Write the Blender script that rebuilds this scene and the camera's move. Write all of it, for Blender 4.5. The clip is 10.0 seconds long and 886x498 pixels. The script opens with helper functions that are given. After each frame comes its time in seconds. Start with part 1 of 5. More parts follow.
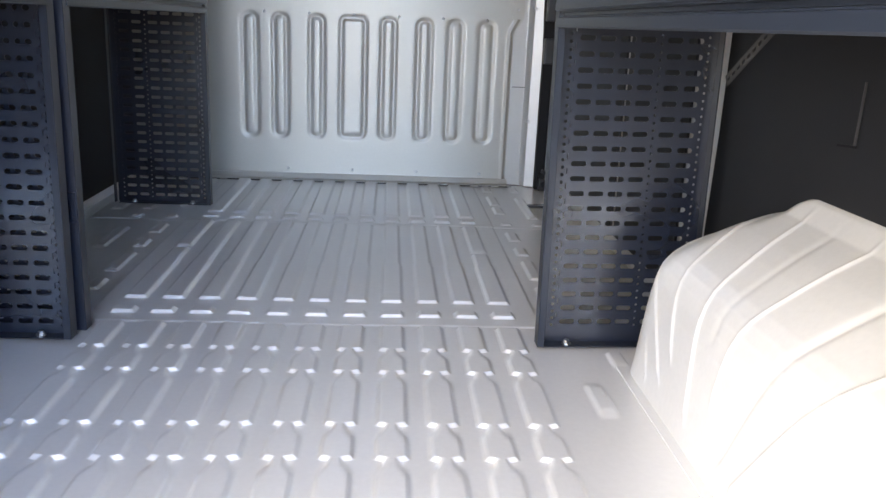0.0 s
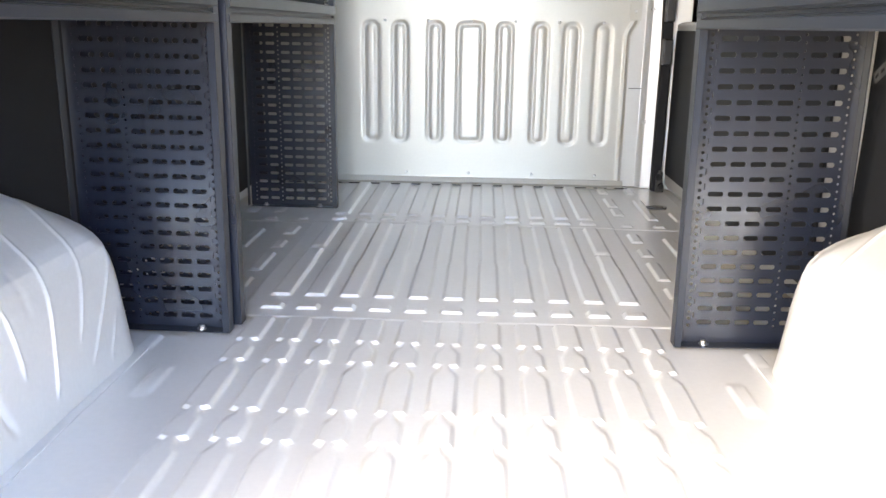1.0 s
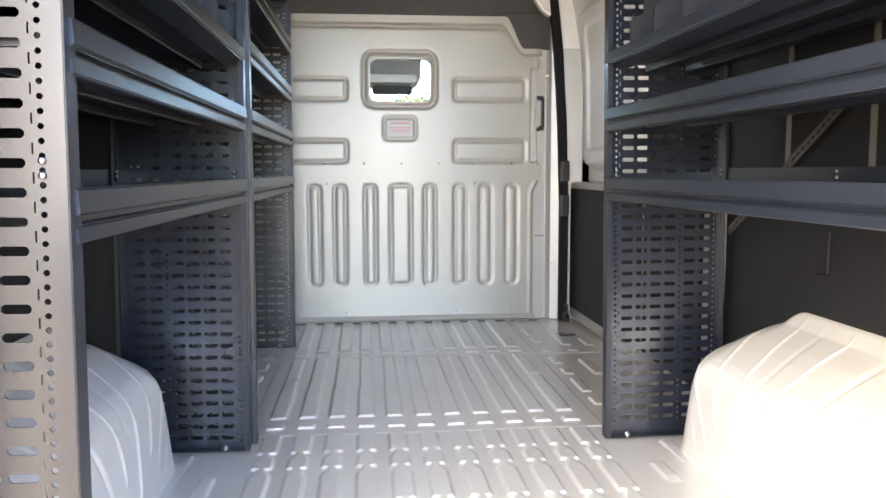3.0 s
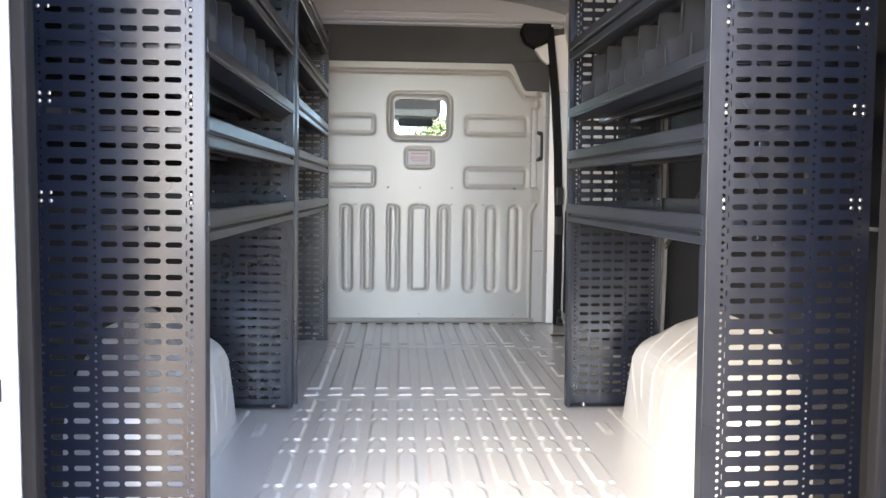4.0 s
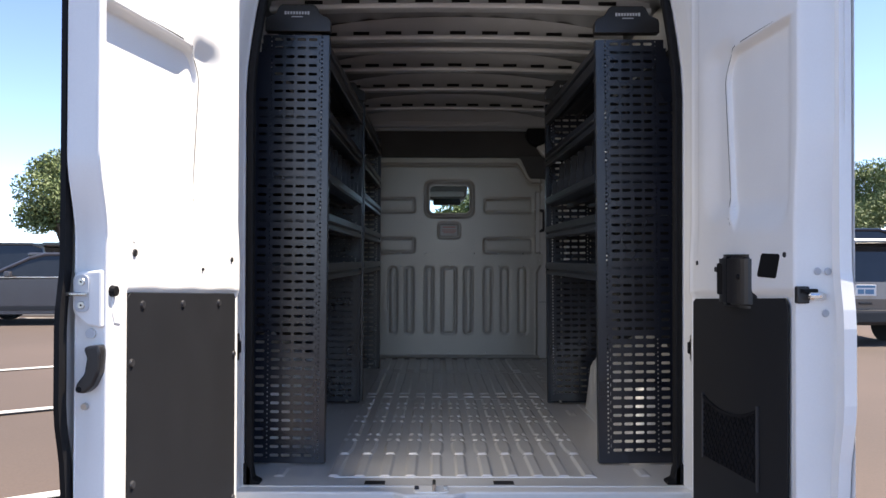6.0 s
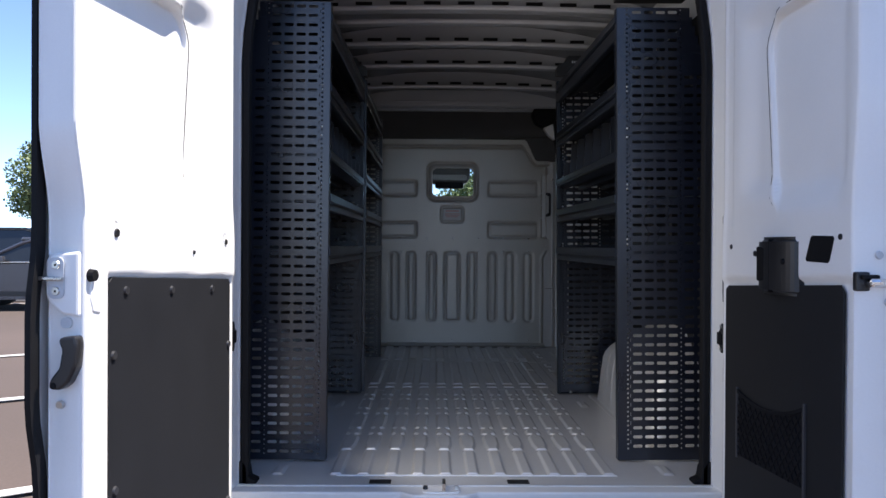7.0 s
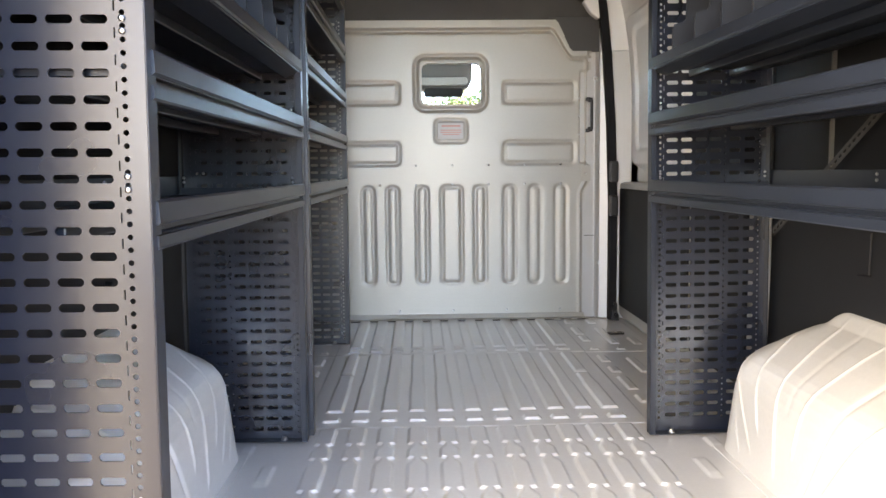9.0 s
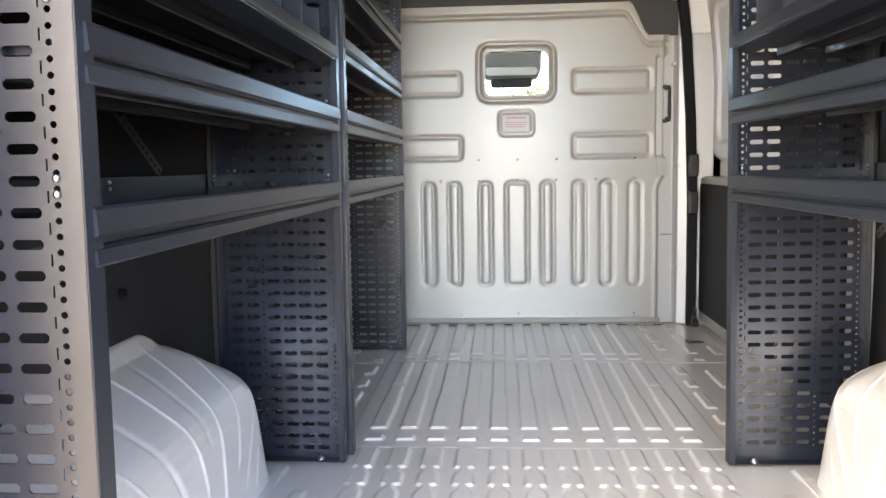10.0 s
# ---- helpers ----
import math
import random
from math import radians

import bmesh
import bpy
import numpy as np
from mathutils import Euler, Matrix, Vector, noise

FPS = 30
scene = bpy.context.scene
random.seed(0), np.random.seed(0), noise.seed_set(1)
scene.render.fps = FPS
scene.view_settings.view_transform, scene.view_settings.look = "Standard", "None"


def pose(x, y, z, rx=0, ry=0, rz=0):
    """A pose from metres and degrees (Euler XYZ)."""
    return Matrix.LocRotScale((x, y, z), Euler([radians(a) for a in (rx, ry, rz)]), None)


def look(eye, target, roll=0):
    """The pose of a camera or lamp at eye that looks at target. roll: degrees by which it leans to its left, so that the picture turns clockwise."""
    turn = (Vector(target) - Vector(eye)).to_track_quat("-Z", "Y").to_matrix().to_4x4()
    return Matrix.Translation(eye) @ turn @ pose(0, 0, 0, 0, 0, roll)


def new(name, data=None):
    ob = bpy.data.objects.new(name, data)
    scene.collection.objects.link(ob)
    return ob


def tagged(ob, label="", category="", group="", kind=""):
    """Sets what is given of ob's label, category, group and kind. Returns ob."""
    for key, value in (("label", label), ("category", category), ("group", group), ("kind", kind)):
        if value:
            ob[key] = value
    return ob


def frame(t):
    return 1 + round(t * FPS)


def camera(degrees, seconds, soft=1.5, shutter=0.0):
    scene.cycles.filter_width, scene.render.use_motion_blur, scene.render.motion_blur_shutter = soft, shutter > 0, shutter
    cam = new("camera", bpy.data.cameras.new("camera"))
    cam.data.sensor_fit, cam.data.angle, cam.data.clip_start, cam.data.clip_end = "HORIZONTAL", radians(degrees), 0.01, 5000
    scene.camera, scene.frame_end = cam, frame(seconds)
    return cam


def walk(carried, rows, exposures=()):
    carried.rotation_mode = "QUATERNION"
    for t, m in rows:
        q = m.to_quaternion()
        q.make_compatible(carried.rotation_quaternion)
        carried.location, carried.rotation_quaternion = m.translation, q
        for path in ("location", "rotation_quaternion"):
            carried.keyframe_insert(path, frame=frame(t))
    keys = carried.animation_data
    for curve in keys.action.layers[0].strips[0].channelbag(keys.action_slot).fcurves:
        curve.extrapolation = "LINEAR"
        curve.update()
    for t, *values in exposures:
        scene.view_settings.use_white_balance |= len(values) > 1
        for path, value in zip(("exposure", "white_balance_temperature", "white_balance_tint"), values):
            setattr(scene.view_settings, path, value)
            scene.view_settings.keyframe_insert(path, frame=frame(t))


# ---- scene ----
cam = camera(57.2, 10.0)
PATH = [
    (0, (0.169, 0.255, 0.71), (0.308, 2.179, 0.18), 2.5),
    (0.5, (0.216, 0.341, 0.722), (0.221, 2.269, 0.191), 0.8),
    (1, (0.065, 0.202, 0.715), (-0.025, 2.129, 0.186), 0.8),
    (1.5, (-0.124, 0.111, 0.728), (-0.274, 2.039, 0.216), -0.5),
    (2, (-0.181, 0.072, 0.771), (-0.242, 2.029, 0.36), -0.9),
    (2.5, (-0.188, -0.09, 0.793), (-0.017, 1.887, 0.543), -0.7),
    (2.7, (-0.202, -0.177, 0.796), (0.003, 1.801, 0.581), -0.2),
    (3.8, (-0.122, -0.876, 0.824), (-0.014, 1.115, 0.661), 0.4),
    (4, (-0.128, -1.058, 0.83), (-0.018, 0.933, 0.685), 0.6),
    (4.5, (-0.105, -1.512, 0.831), (-0.017, 0.484, 0.725), 0.5),
    (5, (-0.128, -1.958, 0.813), (-0.051, 0.04, 0.76), -0.1),
    (5.5, (-0.108, -2.384, 0.802), (-0.067, -0.384, 0.803), 0.0),
    (5.7, (-0.096, -2.533, 0.803), (-0.073, -0.534, 0.826), 0.1),
    (6.8, (-0.116, -2.503, 0.796), (-0.107, -0.503, 0.81), 0.2),
    (7, (-0.141, -2.326, 0.792), (-0.119, -0.326, 0.781), 0.3),
    (7.5, (-0.162, -1.867, 0.782), (-0.122, 0.13, 0.689), 0.7),
    (8, (-0.14, -1.342, 0.786), (-0.116, 0.653, 0.643), 0.8),
    (8.5, (-0.148, -0.824, 0.781), (-0.113, 1.168, 0.604), 0.9),
    (9, (-0.179, -0.419, 0.819), (-0.121, 1.57, 0.625), -0.6),
    (9.5, (-0.217, -0.185, 0.842), (-0.168, 1.805, 0.651), -1.4),
    (10, (-0.089, -0.179, 0.821), (-0.229, 1.805, 0.616), -1.0),
]
EXPOSURES = [(0.0, 4.75, 7600, 12), (1.0, 5.65, 8800, 12), (1.5, 5.22, 8900, 12), (2.0, 5.1, 9100, 12), (2.5, 5.15, 8800, 12), (4.0, 4.85, 8500, 12), (4.5, 4.25, 7600, 12), (5.0, 3.35, 6900, 12), (5.5, 2.25, 7500, 13), (7.0, 1.7, 6700, 13), (7.5, 2.3, 6400, 12), (8.0, 3.15, 6200, 12), (8.5, 4.6, 8400, 12), (9.0, 4.88, 8900, 13), (9.5, 5.14, 8900, 13), (10.0, 5.2, 9000, 13)]
walk(cam, [(t, look(eye, target, roll)) for t, eye, target, roll in PATH], exposures=EXPOSURES)

# ---- daylight ----
SUN_ELEV, SUN_AZ = 65.0, 89.0      # azimuth clockwise from +y
world = bpy.data.worlds.new("world")
scene.world = world
world.use_nodes = True
wn = world.node_tree
sky = wn.nodes.new("ShaderNodeTexSky")
sky.sky_type, sky.sun_disc = "NISHITA", False
sky.air_density, sky.dust_density, sky.ozone_density = 0.42, 0.0, 3.5
sky.sun_elevation, sky.sun_rotation = radians(SUN_ELEV), radians(SUN_AZ)
wn.links.new(sky.outputs[0], wn.nodes["Background"].inputs[0])
wn.nodes["Background"].inputs[1].default_value = 0.135
sun = new("sun", bpy.data.lights.new("sun", "SUN"))
sun.data.energy, sun.data.angle, sun.data.color = 3.4, radians(0.6), (1.0, 0.95, 0.88)
sa, se = radians(SUN_AZ), radians(SUN_ELEV)
sun.matrix_world = look((0, 0, 0), (-math.sin(sa) * math.cos(se), -math.cos(sa) * math.cos(se), -math.sin(se)))

# added fill lamp inside the rear doorway, standing in for the sunlit door's bounce
glow = new("door_bounce_fill", bpy.data.lights.new("door_bounce_fill", "AREA"))
glow.data.shape, glow.data.size, glow.data.size_y = "RECTANGLE", 0.55, 1.50
glow.data.spread = radians(145)
glow.data.energy, glow.data.color = 1.15, (1.0, 0.97, 0.90)
glow.matrix_world = look((-0.22, 0.46, 0.85), (0.58, 0.98, 0.62))


# ---- materials ----
def material(name, colour, rough=0.5, metal=0.0, vary=0.08, scale=6.0, grain=120.0, bump=0.0, second=None, coat=0.0, smudge=0.03, stretch=(1, 1, 1), spec=0.5, coat_rough=0.12):
    """A surface of one colour with broad stains and fine grain in colour, gloss and relief."""
    m = bpy.data.materials.new(name)
    m.use_nodes = True
    t = m.node_tree
    b = t.nodes["Principled BSDF"]
    co = t.nodes.new("ShaderNodeTexCoord")
    mp = t.nodes.new("ShaderNodeMapping")
    mp.inputs["Scale"].default_value = stretch
    t.links.new(co.outputs["Object"], mp.inputs[0])
    n1, n2 = t.nodes.new("ShaderNodeTexNoise"), t.nodes.new("ShaderNodeTexNoise")
    n1.inputs["Scale"].default_value, n1.inputs["Detail"].default_value = scale, 2
    n2.inputs["Scale"].default_value, n2.inputs["Detail"].default_value = grain, 1
    for n in (n1, n2):
        t.links.new(mp.outputs[0], n.inputs["Vector"])
    add = t.nodes.new("ShaderNodeMath")
    add.operation = "MULTIPLY_ADD"
    t.links.new(n2.outputs[0], add.inputs[0])
    add.inputs[1].default_value = 0.45
    t.links.new(n1.outputs[0], add.inputs[2])
    ramp = t.nodes.new("ShaderNodeValToRGB")
    c = Vector(colour)
    lo, hi = c * (1 - vary), (Vector(second) if second else c * (1 + vary))
    ramp.color_ramp.elements[0].position, ramp.color_ramp.elements[1].position = 0.35, 1.0
    ramp.color_ramp.elements[0].color, ramp.color_ramp.elements[1].color = (*lo, 1), (*hi, 1)
    t.links.new(add.outputs[0], ramp.inputs[0])
    t.links.new(ramp.outputs[0], b.inputs["Base Color"])
    rr = t.nodes.new("ShaderNodeMapRange")
    rr.inputs["From Min"].default_value, rr.inputs["From Max"].default_value = 0.15, 0.85
    rr.inputs["To Min"].default_value, rr.inputs["To Max"].default_value = max(0.02, rough - smudge), min(1, rough + smudge)
    t.links.new(n1.outputs[0], rr.inputs[0])
    t.links.new(rr.outputs[0], b.inputs["Roughness"])
    b.inputs["Metallic"].default_value = metal
    b.inputs["Coat Weight"].default_value = coat
    b.inputs["Coat Roughness"].default_value = coat_rough
    b.inputs["Specular IOR Level"].default_value = spec
    if bump:
        bp = t.nodes.new("ShaderNodeBump")
        bp.inputs["Strength"].default_value, bp.inputs["Distance"].default_value = bump, 0.002
        t.links.new(add.outputs[0], bp.inputs["Height"])
        t.links.new(bp.outputs[0], b.inputs["Normal"])
    return m


FLOOR_GREY = material("interior_floor_paint", (0.74, 0.73, 0.71), 0.32, 0.35, 0.05, 2.2, 90, 0.03, smudge=0.02)
# lighter copy of the partition's grey; the light on the pillar is in its colour
BODY_GREY_LIT = material("interior_grey_lit", (0.47, 0.455, 0.43), 0.36, 0.2, 0.04, 2.5, 90, 0.03)
BODY_GREY = material("interior_grey_paint", (0.425, 0.400, 0.350), 0.37, 0.22, 0.04, 2.5, 90, 0.03, smudge=0.03)
RIB_GREY = material("rib_grey_paint", (0.12, 0.117, 0.112), 0.45, 0.1, 0.05, 2.5, 90, 0.03)
CLIP_GREY = material("clip_grey_plastic", (0.030, 0.030, 0.033), 0.35, 0.0, 0.1, 10, 200)
ROOF_GREY = material("roof_grey_paint", (0.53, 0.55, 0.58), 0.38, 0.2, 0.04, 2.5, 90, 0.03)
# darker copy of the roof grey, putting the shade between the rails into colour
ROOF_SKIN = material("roof_skin_shaded", (0.29, 0.305, 0.325), 0.45, 0.1, 0.05, 2.5, 90, 0.03)
WHITE = material("white_body_paint", (0.80, 0.80, 0.79), 0.34, 0.0, 0.02, 5, 200, 0.0, coat=0.5)
WHITE_SATIN = material("white_inner_paint", (0.81, 0.805, 0.79), 0.42, 0.0, 0.03, 5, 200, 0.02, coat=0.15)
CHARCOAL = material("charcoal_powder_coat", (0.0055, 0.0080, 0.0160), 0.28, 0.0, 0.15, 5, 300, 0.05, smudge=0.02, spec=0.9)
CHARCOAL_LIP = material("charcoal_shelf_lip", (0.0090, 0.0120, 0.0190), 0.33, 0.0, 0.12, 5, 300, 0.04, smudge=0.015, spec=0.52)
LINER = material("black_wall_liner", (0.0085, 0.0090, 0.0108), 0.62, 0.0, 0.2, 5, 300, 0.2, spec=0.35)
DOOR_LINER = material("dark_grey_door_liner", (0.0125, 0.0132, 0.0160), 0.6, 0.0, 0.12, 6, 350, 0.2, spec=0.3)
RUBBER = material("black_rubber", (0.008, 0.008, 0.009), 0.6, 0.0, 0.2, 10, 200, 0.1, spec=0.15)
PLASTIC = material("black_plastic", (0.016, 0.016, 0.018), 0.35, 0.0, 0.15, 10, 300, 0.1)
ZINC = material("zinc_plated_steel", (0.52, 0.515, 0.50), 0.28, 1.0, 0.1, 20, 200, 0.05, smudge=0.02)
CHROME = material("polished_steel", (0.75, 0.75, 0.75), 0.12, 1.0, 0.05, 20, 200)
HEADLINER = material("dark_headliner", (0.070, 0.067, 0.065), 0.9, 0.0, 0.12, 6, 400, 0.2)
CONSOLE = material("grey_console_plastic", (0.055, 0.053, 0.052), 0.6, 0.0, 0.1, 8, 200, 0.1)
LABEL_WHITE = material("label_white", (0.72, 0.70, 0.68), 0.5, 0.0, 0.04, 10, 200)
VISOR = material("grey_visor_cloth", (0.20, 0.195, 0.185), 0.8, 0.0, 0.1, 8, 200, 0.1)
LABEL_RED = material("label_faded_red", (0.70, 0.36, 0.30), 0.5, 0.0, 0.06, 10, 200)
LOGO_GREY = material("logo_pale_grey", (0.50, 0.52, 0.55), 0.5, 0.0, 0.06, 10, 200)
ASPHALT = material("sunlit_asphalt", (0.086, 0.066, 0.056), 0.9, 0.0, 0.22, 0.35, 60, 0.5, second=(0.108, 0.080, 0.067), smudge=0.05)
ROAD_GREY = material("drive_asphalt", (0.048, 0.045, 0.047), 0.9, 0.0, 0.2, 0.4, 60, 0.4, second=(0.062, 0.058, 0.060), smudge=0.05)
PLATE_BLUE = material("plate_print_blue", (0.10, 0.22, 0.34), 0.5, 0.0, 0.1, 20, 100)
LINE_PAINT = material("parking_line_paint", (0.62, 0.61, 0.58), 0.7, 0.0, 0.15, 3, 40, 0.2)
GRASS = material("grass_green", (0.06, 0.10, 0.03), 0.9, 0.0, 0.35, 0.4, 20, 0.4)
BARK = material("bark_brown", (0.11, 0.085, 0.065), 0.9, 0.0, 0.3, 6, 60, 0.6)
LEAF = material("leaf_green", (0.10, 0.145, 0.045), 0.6, 0.0, 0.35, 0.8, 6, 0.0, second=(0.17, 0.215, 0.08))
TAIL_RED = material("red_lamp_lens", (0.45, 0.02, 0.02), 0.15, 0.0, 0.1, 20, 100, coat=0.5)
TYRE = material("tyre_black", (0.02, 0.02, 0.021), 0.85, 0.0, 0.2, 8, 100, 0.2)
CONCRETE = material("pale_concrete", (0.42, 0.40, 0.37), 0.85, 0.0, 0.12, 1.2, 60, 0.3)


def clear_glass(name, tint=(0.9, 0.95, 0.93)):
    m = bpy.data.materials.new(name)
    m.use_nodes = True
    t = m.node_tree
    b = t.nodes["Principled BSDF"]
    b.inputs["Base Color"].default_value = (*tint, 1)
    b.inputs["Transmission Weight"].default_value = 1.0
    b.inputs["Roughness"].default_value = 0.01
    b.inputs["IOR"].default_value = 1.02
    return m


GLASS = clear_glass("clear_glass")
DARK_GLASS = material("tinted_car_glass", (0.02, 0.024, 0.028), 0.06, 0.0, 0.1, 3, 60, coat=0.5, smudge=0.02)


# ---- building helpers ----
def mesh_object(name, bm, mat, smooth=False):
    me = bpy.data.meshes.new(name)
    bm.normal_update()
    bm.to_mesh(me)
    bm.free()
    me.materials.append(mat)
    if smooth:
        me.polygons.foreach_set("use_smooth", [True] * len(me.polygons))
    return new(name, me)


def part(name, bm, mat, parent, label="", smooth=False):
    ob = mesh_object(name, bm, mat, smooth)
    ob.parent = parent
    return tagged(ob, label)


def thing(name, label, category, kind="", group=""):
    return tagged(new(name), label, category, group, kind)


def pieces(verts, faces, name, mat, parent=None, smooth=False, label=""):
    me = bpy.data.meshes.new(name)
    me.from_pydata([tuple(v) for v in verts], [], [tuple(f) for f in faces])
    me.materials.append(mat)
    if smooth:
        me.polygons.foreach_set("use_smooth", [True] * len(me.polygons))
    me.update()
    ob = new(name, me)
    if parent:
        ob.parent = parent
    return tagged(ob, label)


def add_box(bm, lo, hi, bevel=0.0, seg=2):
    """A box between two corners, with rounded edges."""
    lo, hi = Vector(lo), Vector(hi)
    r = bmesh.ops.create_cube(bm, size=1.0)
    bmesh.ops.transform(bm, matrix=Matrix.Translation((lo + hi) / 2) @ Matrix.Diagonal((*(hi - lo), 1)), verts=r["verts"])
    if bevel:
        edges = list({e for v in r["verts"] for e in v.link_edges})
        bmesh.ops.bevel(bm, geom=edges, offset=bevel, segments=seg, affect="EDGES", profile=0.5)
    return bm


def box(lo, hi, bevel=0.0, seg=2):
    return add_box(bmesh.new(), lo, hi, bevel, seg)


def add_cyl(bm, a, b, r1, r2=None, seg=12, caps=True):
    a, b = Vector(a), Vector(b)
    q = (b - a).to_track_quat("Z", "Y").to_matrix().to_4x4()
    m = Matrix.Translation((a + b) / 2) @ q
    bmesh.ops.create_cone(bm, cap_ends=caps, segments=seg, radius1=r1, radius2=r1 if r2 is None else r2, depth=(b - a).length, matrix=m)
    return bm


def cyl(a, b, r1, r2=None, seg=12):
    return add_cyl(bmesh.new(), a, b, r1, r2, seg)


def add_prism(bm, outline, a, b, axis):
    """An outline of two coordinates, pushed from a to b along an axis: x takes (y, z), y takes (x, z), z takes (x, y)."""
    def at(p, w):
        return {"x": (w, p[0], p[1]), "y": (p[0], w, p[1]), "z": (p[0], p[1], w)}[axis]
    va, vb = [bm.verts.new(at(p, a)) for p in outline], [bm.verts.new(at(p, b)) for p in outline]
    n = len(outline)
    fs = [bm.faces.new((va[i], va[(i + 1) % n], vb[(i + 1) % n], vb[i])) for i in range(n)]
    fs += [bm.faces.new(va[::-1]), bm.faces.new(vb)]
    bmesh.ops.recalc_face_normals(bm, faces=fs)
    return bm


def prism(outline, a, b, axis, bevel=0.0):
    bm = add_prism(bmesh.new(), outline, a, b, axis)
    if bevel:
        bmesh.ops.bevel(bm, geom=list(bm.edges), offset=bevel, segments=2, affect="EDGES", profile=0.5)
    return bm


def rounded(cx, cz, w, h, r, n=6):
    """A rounded rectangle's outline."""
    out = []
    for sx, sz, a0 in ((1, 1, 0), (-1, 1, 90), (-1, -1, 180), (1, -1, 270)):
        for k in range(n + 1):
            a = radians(a0 + 90 * k / n)
            out.append((cx + sx * (w / 2 - r) + r * math.cos(a), cz + sz * (h / 2 - r) + r * math.sin(a)))
    return out


def sheet(xs, ys, height, name, mat, parent=None, place=None, keep=None):
    """A pressed sheet: a grid with a height at every node; place() lays (u, v, h) into the room."""
    X, Y = np.meshgrid(xs, ys, indexing="xy")
    H = height(X, Y)
    P = np.stack(place(X, Y, H), -1).reshape(-1, 3)
    nx, ny = len(xs), len(ys)
    i = np.arange(nx * ny).reshape(ny, nx)
    quads = np.stack([i[:-1, :-1], i[:-1, 1:], i[1:, 1:], i[1:, :-1]], -1).reshape(-1, 4)
    if keep is not None:
        xm, ym = (X[:-1, :-1] + X[1:, 1:]) / 2, (Y[:-1, :-1] + Y[1:, 1:]) / 2
        quads = quads[keep(xm, ym).ravel()]
    me = bpy.data.meshes.new(name)
    me.vertices.add(len(P))
    me.vertices.foreach_set("co", P.ravel().astype(np.float32))
    me.loops.add(quads.size)
    me.loops.foreach_set("vertex_index", quads.ravel().astype(np.int32))
    me.polygons.add(len(quads))
    me.polygons.foreach_set("loop_start", np.arange(0, quads.size, 4, dtype=np.int32))
    me.polygons.foreach_set("use_smooth", np.ones(len(quads), bool))
    me.update(calc_edges=True)
    me.materials.append(mat)
    ob = new(name, me)
    if parent:
        ob.parent = parent
    return ob


def step(a, b, x):
    t = np.clip((x - a) / (b - a), 0, 1)
    return t * t * (3 - 2 * t)


def band(x, lo, hi, soft):
    """1 between lo and hi, falling to 0 over soft outside them."""
    return step(lo - soft, lo, x) * (1 - step(hi, hi + soft, x))


def ring_groove(X, Z, cx, cz, w, h, r, wide):
    """How near a point lies to a rounded rectangle's line: 1 on it, 0 off it; and the inside."""
    qx, qz = np.abs(X - cx) - w / 2 + r, np.abs(Z - cz) - h / 2 + r
    d = np.hypot(np.maximum(qx, 0), np.maximum(qz, 0)) + np.minimum(np.maximum(qx, qz), 0) - r
    return np.exp(-((d / wide) ** 2) * 1.4), d


# ---- the load floor ----
PITCH, MID = 0.0948, -0.003
SHOULDERS = (1.973, 1.850, 1.616, 1.494, 1.192, 1.082)
def floor_height(X, Y):
    k = np.round((X - MID) / PITCH)
    u = np.abs(X - MID - k * PITCH)
    inner = np.abs(k) <= 5
    # every rib flares towards the rear doors and ends in square shoulders, again and again
    waist = sum(step(y0 - 0.060, y0 - 0.012, Y) * (1 - step(y0 - 0.004, y0 + 0.003, Y)) for y0 in SHOULDERS)
    half = 0.023 - 0.0165 * waist - 0.008 * (1 - step(0.84, 0.90, Y))
    cross = 1 - step(half, half + 0.008, u)
    rear = band(Y, 0.83, 2.115, 0.006) + band(Y, 0.49, 0.79, 0.006)
    front = band(Y, 2.30, 3.14, 0.006) + band(Y, 2.19, 2.22, 0.006) + band(Y, 3.285, 3.97, 0.006) + band(Y, 3.195, 3.22, 0.006)
    narrow = 0.0035 * step(2.63, 2.655, Y) * (1 - step(3.18, 3.19, Y))
    cf = (1 - step(0.023 - narrow, 0.031 - narrow, u)) * (1 - (np.abs(k) == 5) * band(Y, 2.782, 2.796, 0.006))
    h = 0.008 * inner * (cross * rear + cf * front)
    # the sheets' overlaps and the sheet's own unevenness
    h = h + 0.003 * step(2.130, 2.138, Y) * (np.abs(X) < 0.56) + 0.003 * step(3.160, 3.168, Y) * (np.abs(X) < 0.9)
    # short pads along both sides of the ribbed field
    for x0, y0, y1 in ((0.616, 3.82, 3.965), (0.616, 3.545, 3.705), (0.616, 3.385, 3.495), (0.616, 3.198, 3.218), (0.616, 2.975, 3.085), (0.616, 2.795, 2.875), (0.616, 2.535, 2.715), (0.616, 2.370, 2.452), (0.737, 3.82, 3.965), (0.737, 3.32, 3.685), (0.737, 3.198, 3.218), (0.733, 2.785, 3.03), (0.842, 3.30, 3.445), (0.609, 1.67, 1.80), (0.70, 1.905, 1.975), (0.63, 0.96, 1.08), (0.68, 0.49, 0.59)):
        for s in (-1, 1):
            h = h + 0.006 * band(X * s, x0 - 0.013, x0 + 0.013, 0.009) * band(Y, y0, y1, 0.006)
    return h + 0.0008 * np.sin(X * 9 + 1.3) * np.sin(Y * 5.1) - 0.007


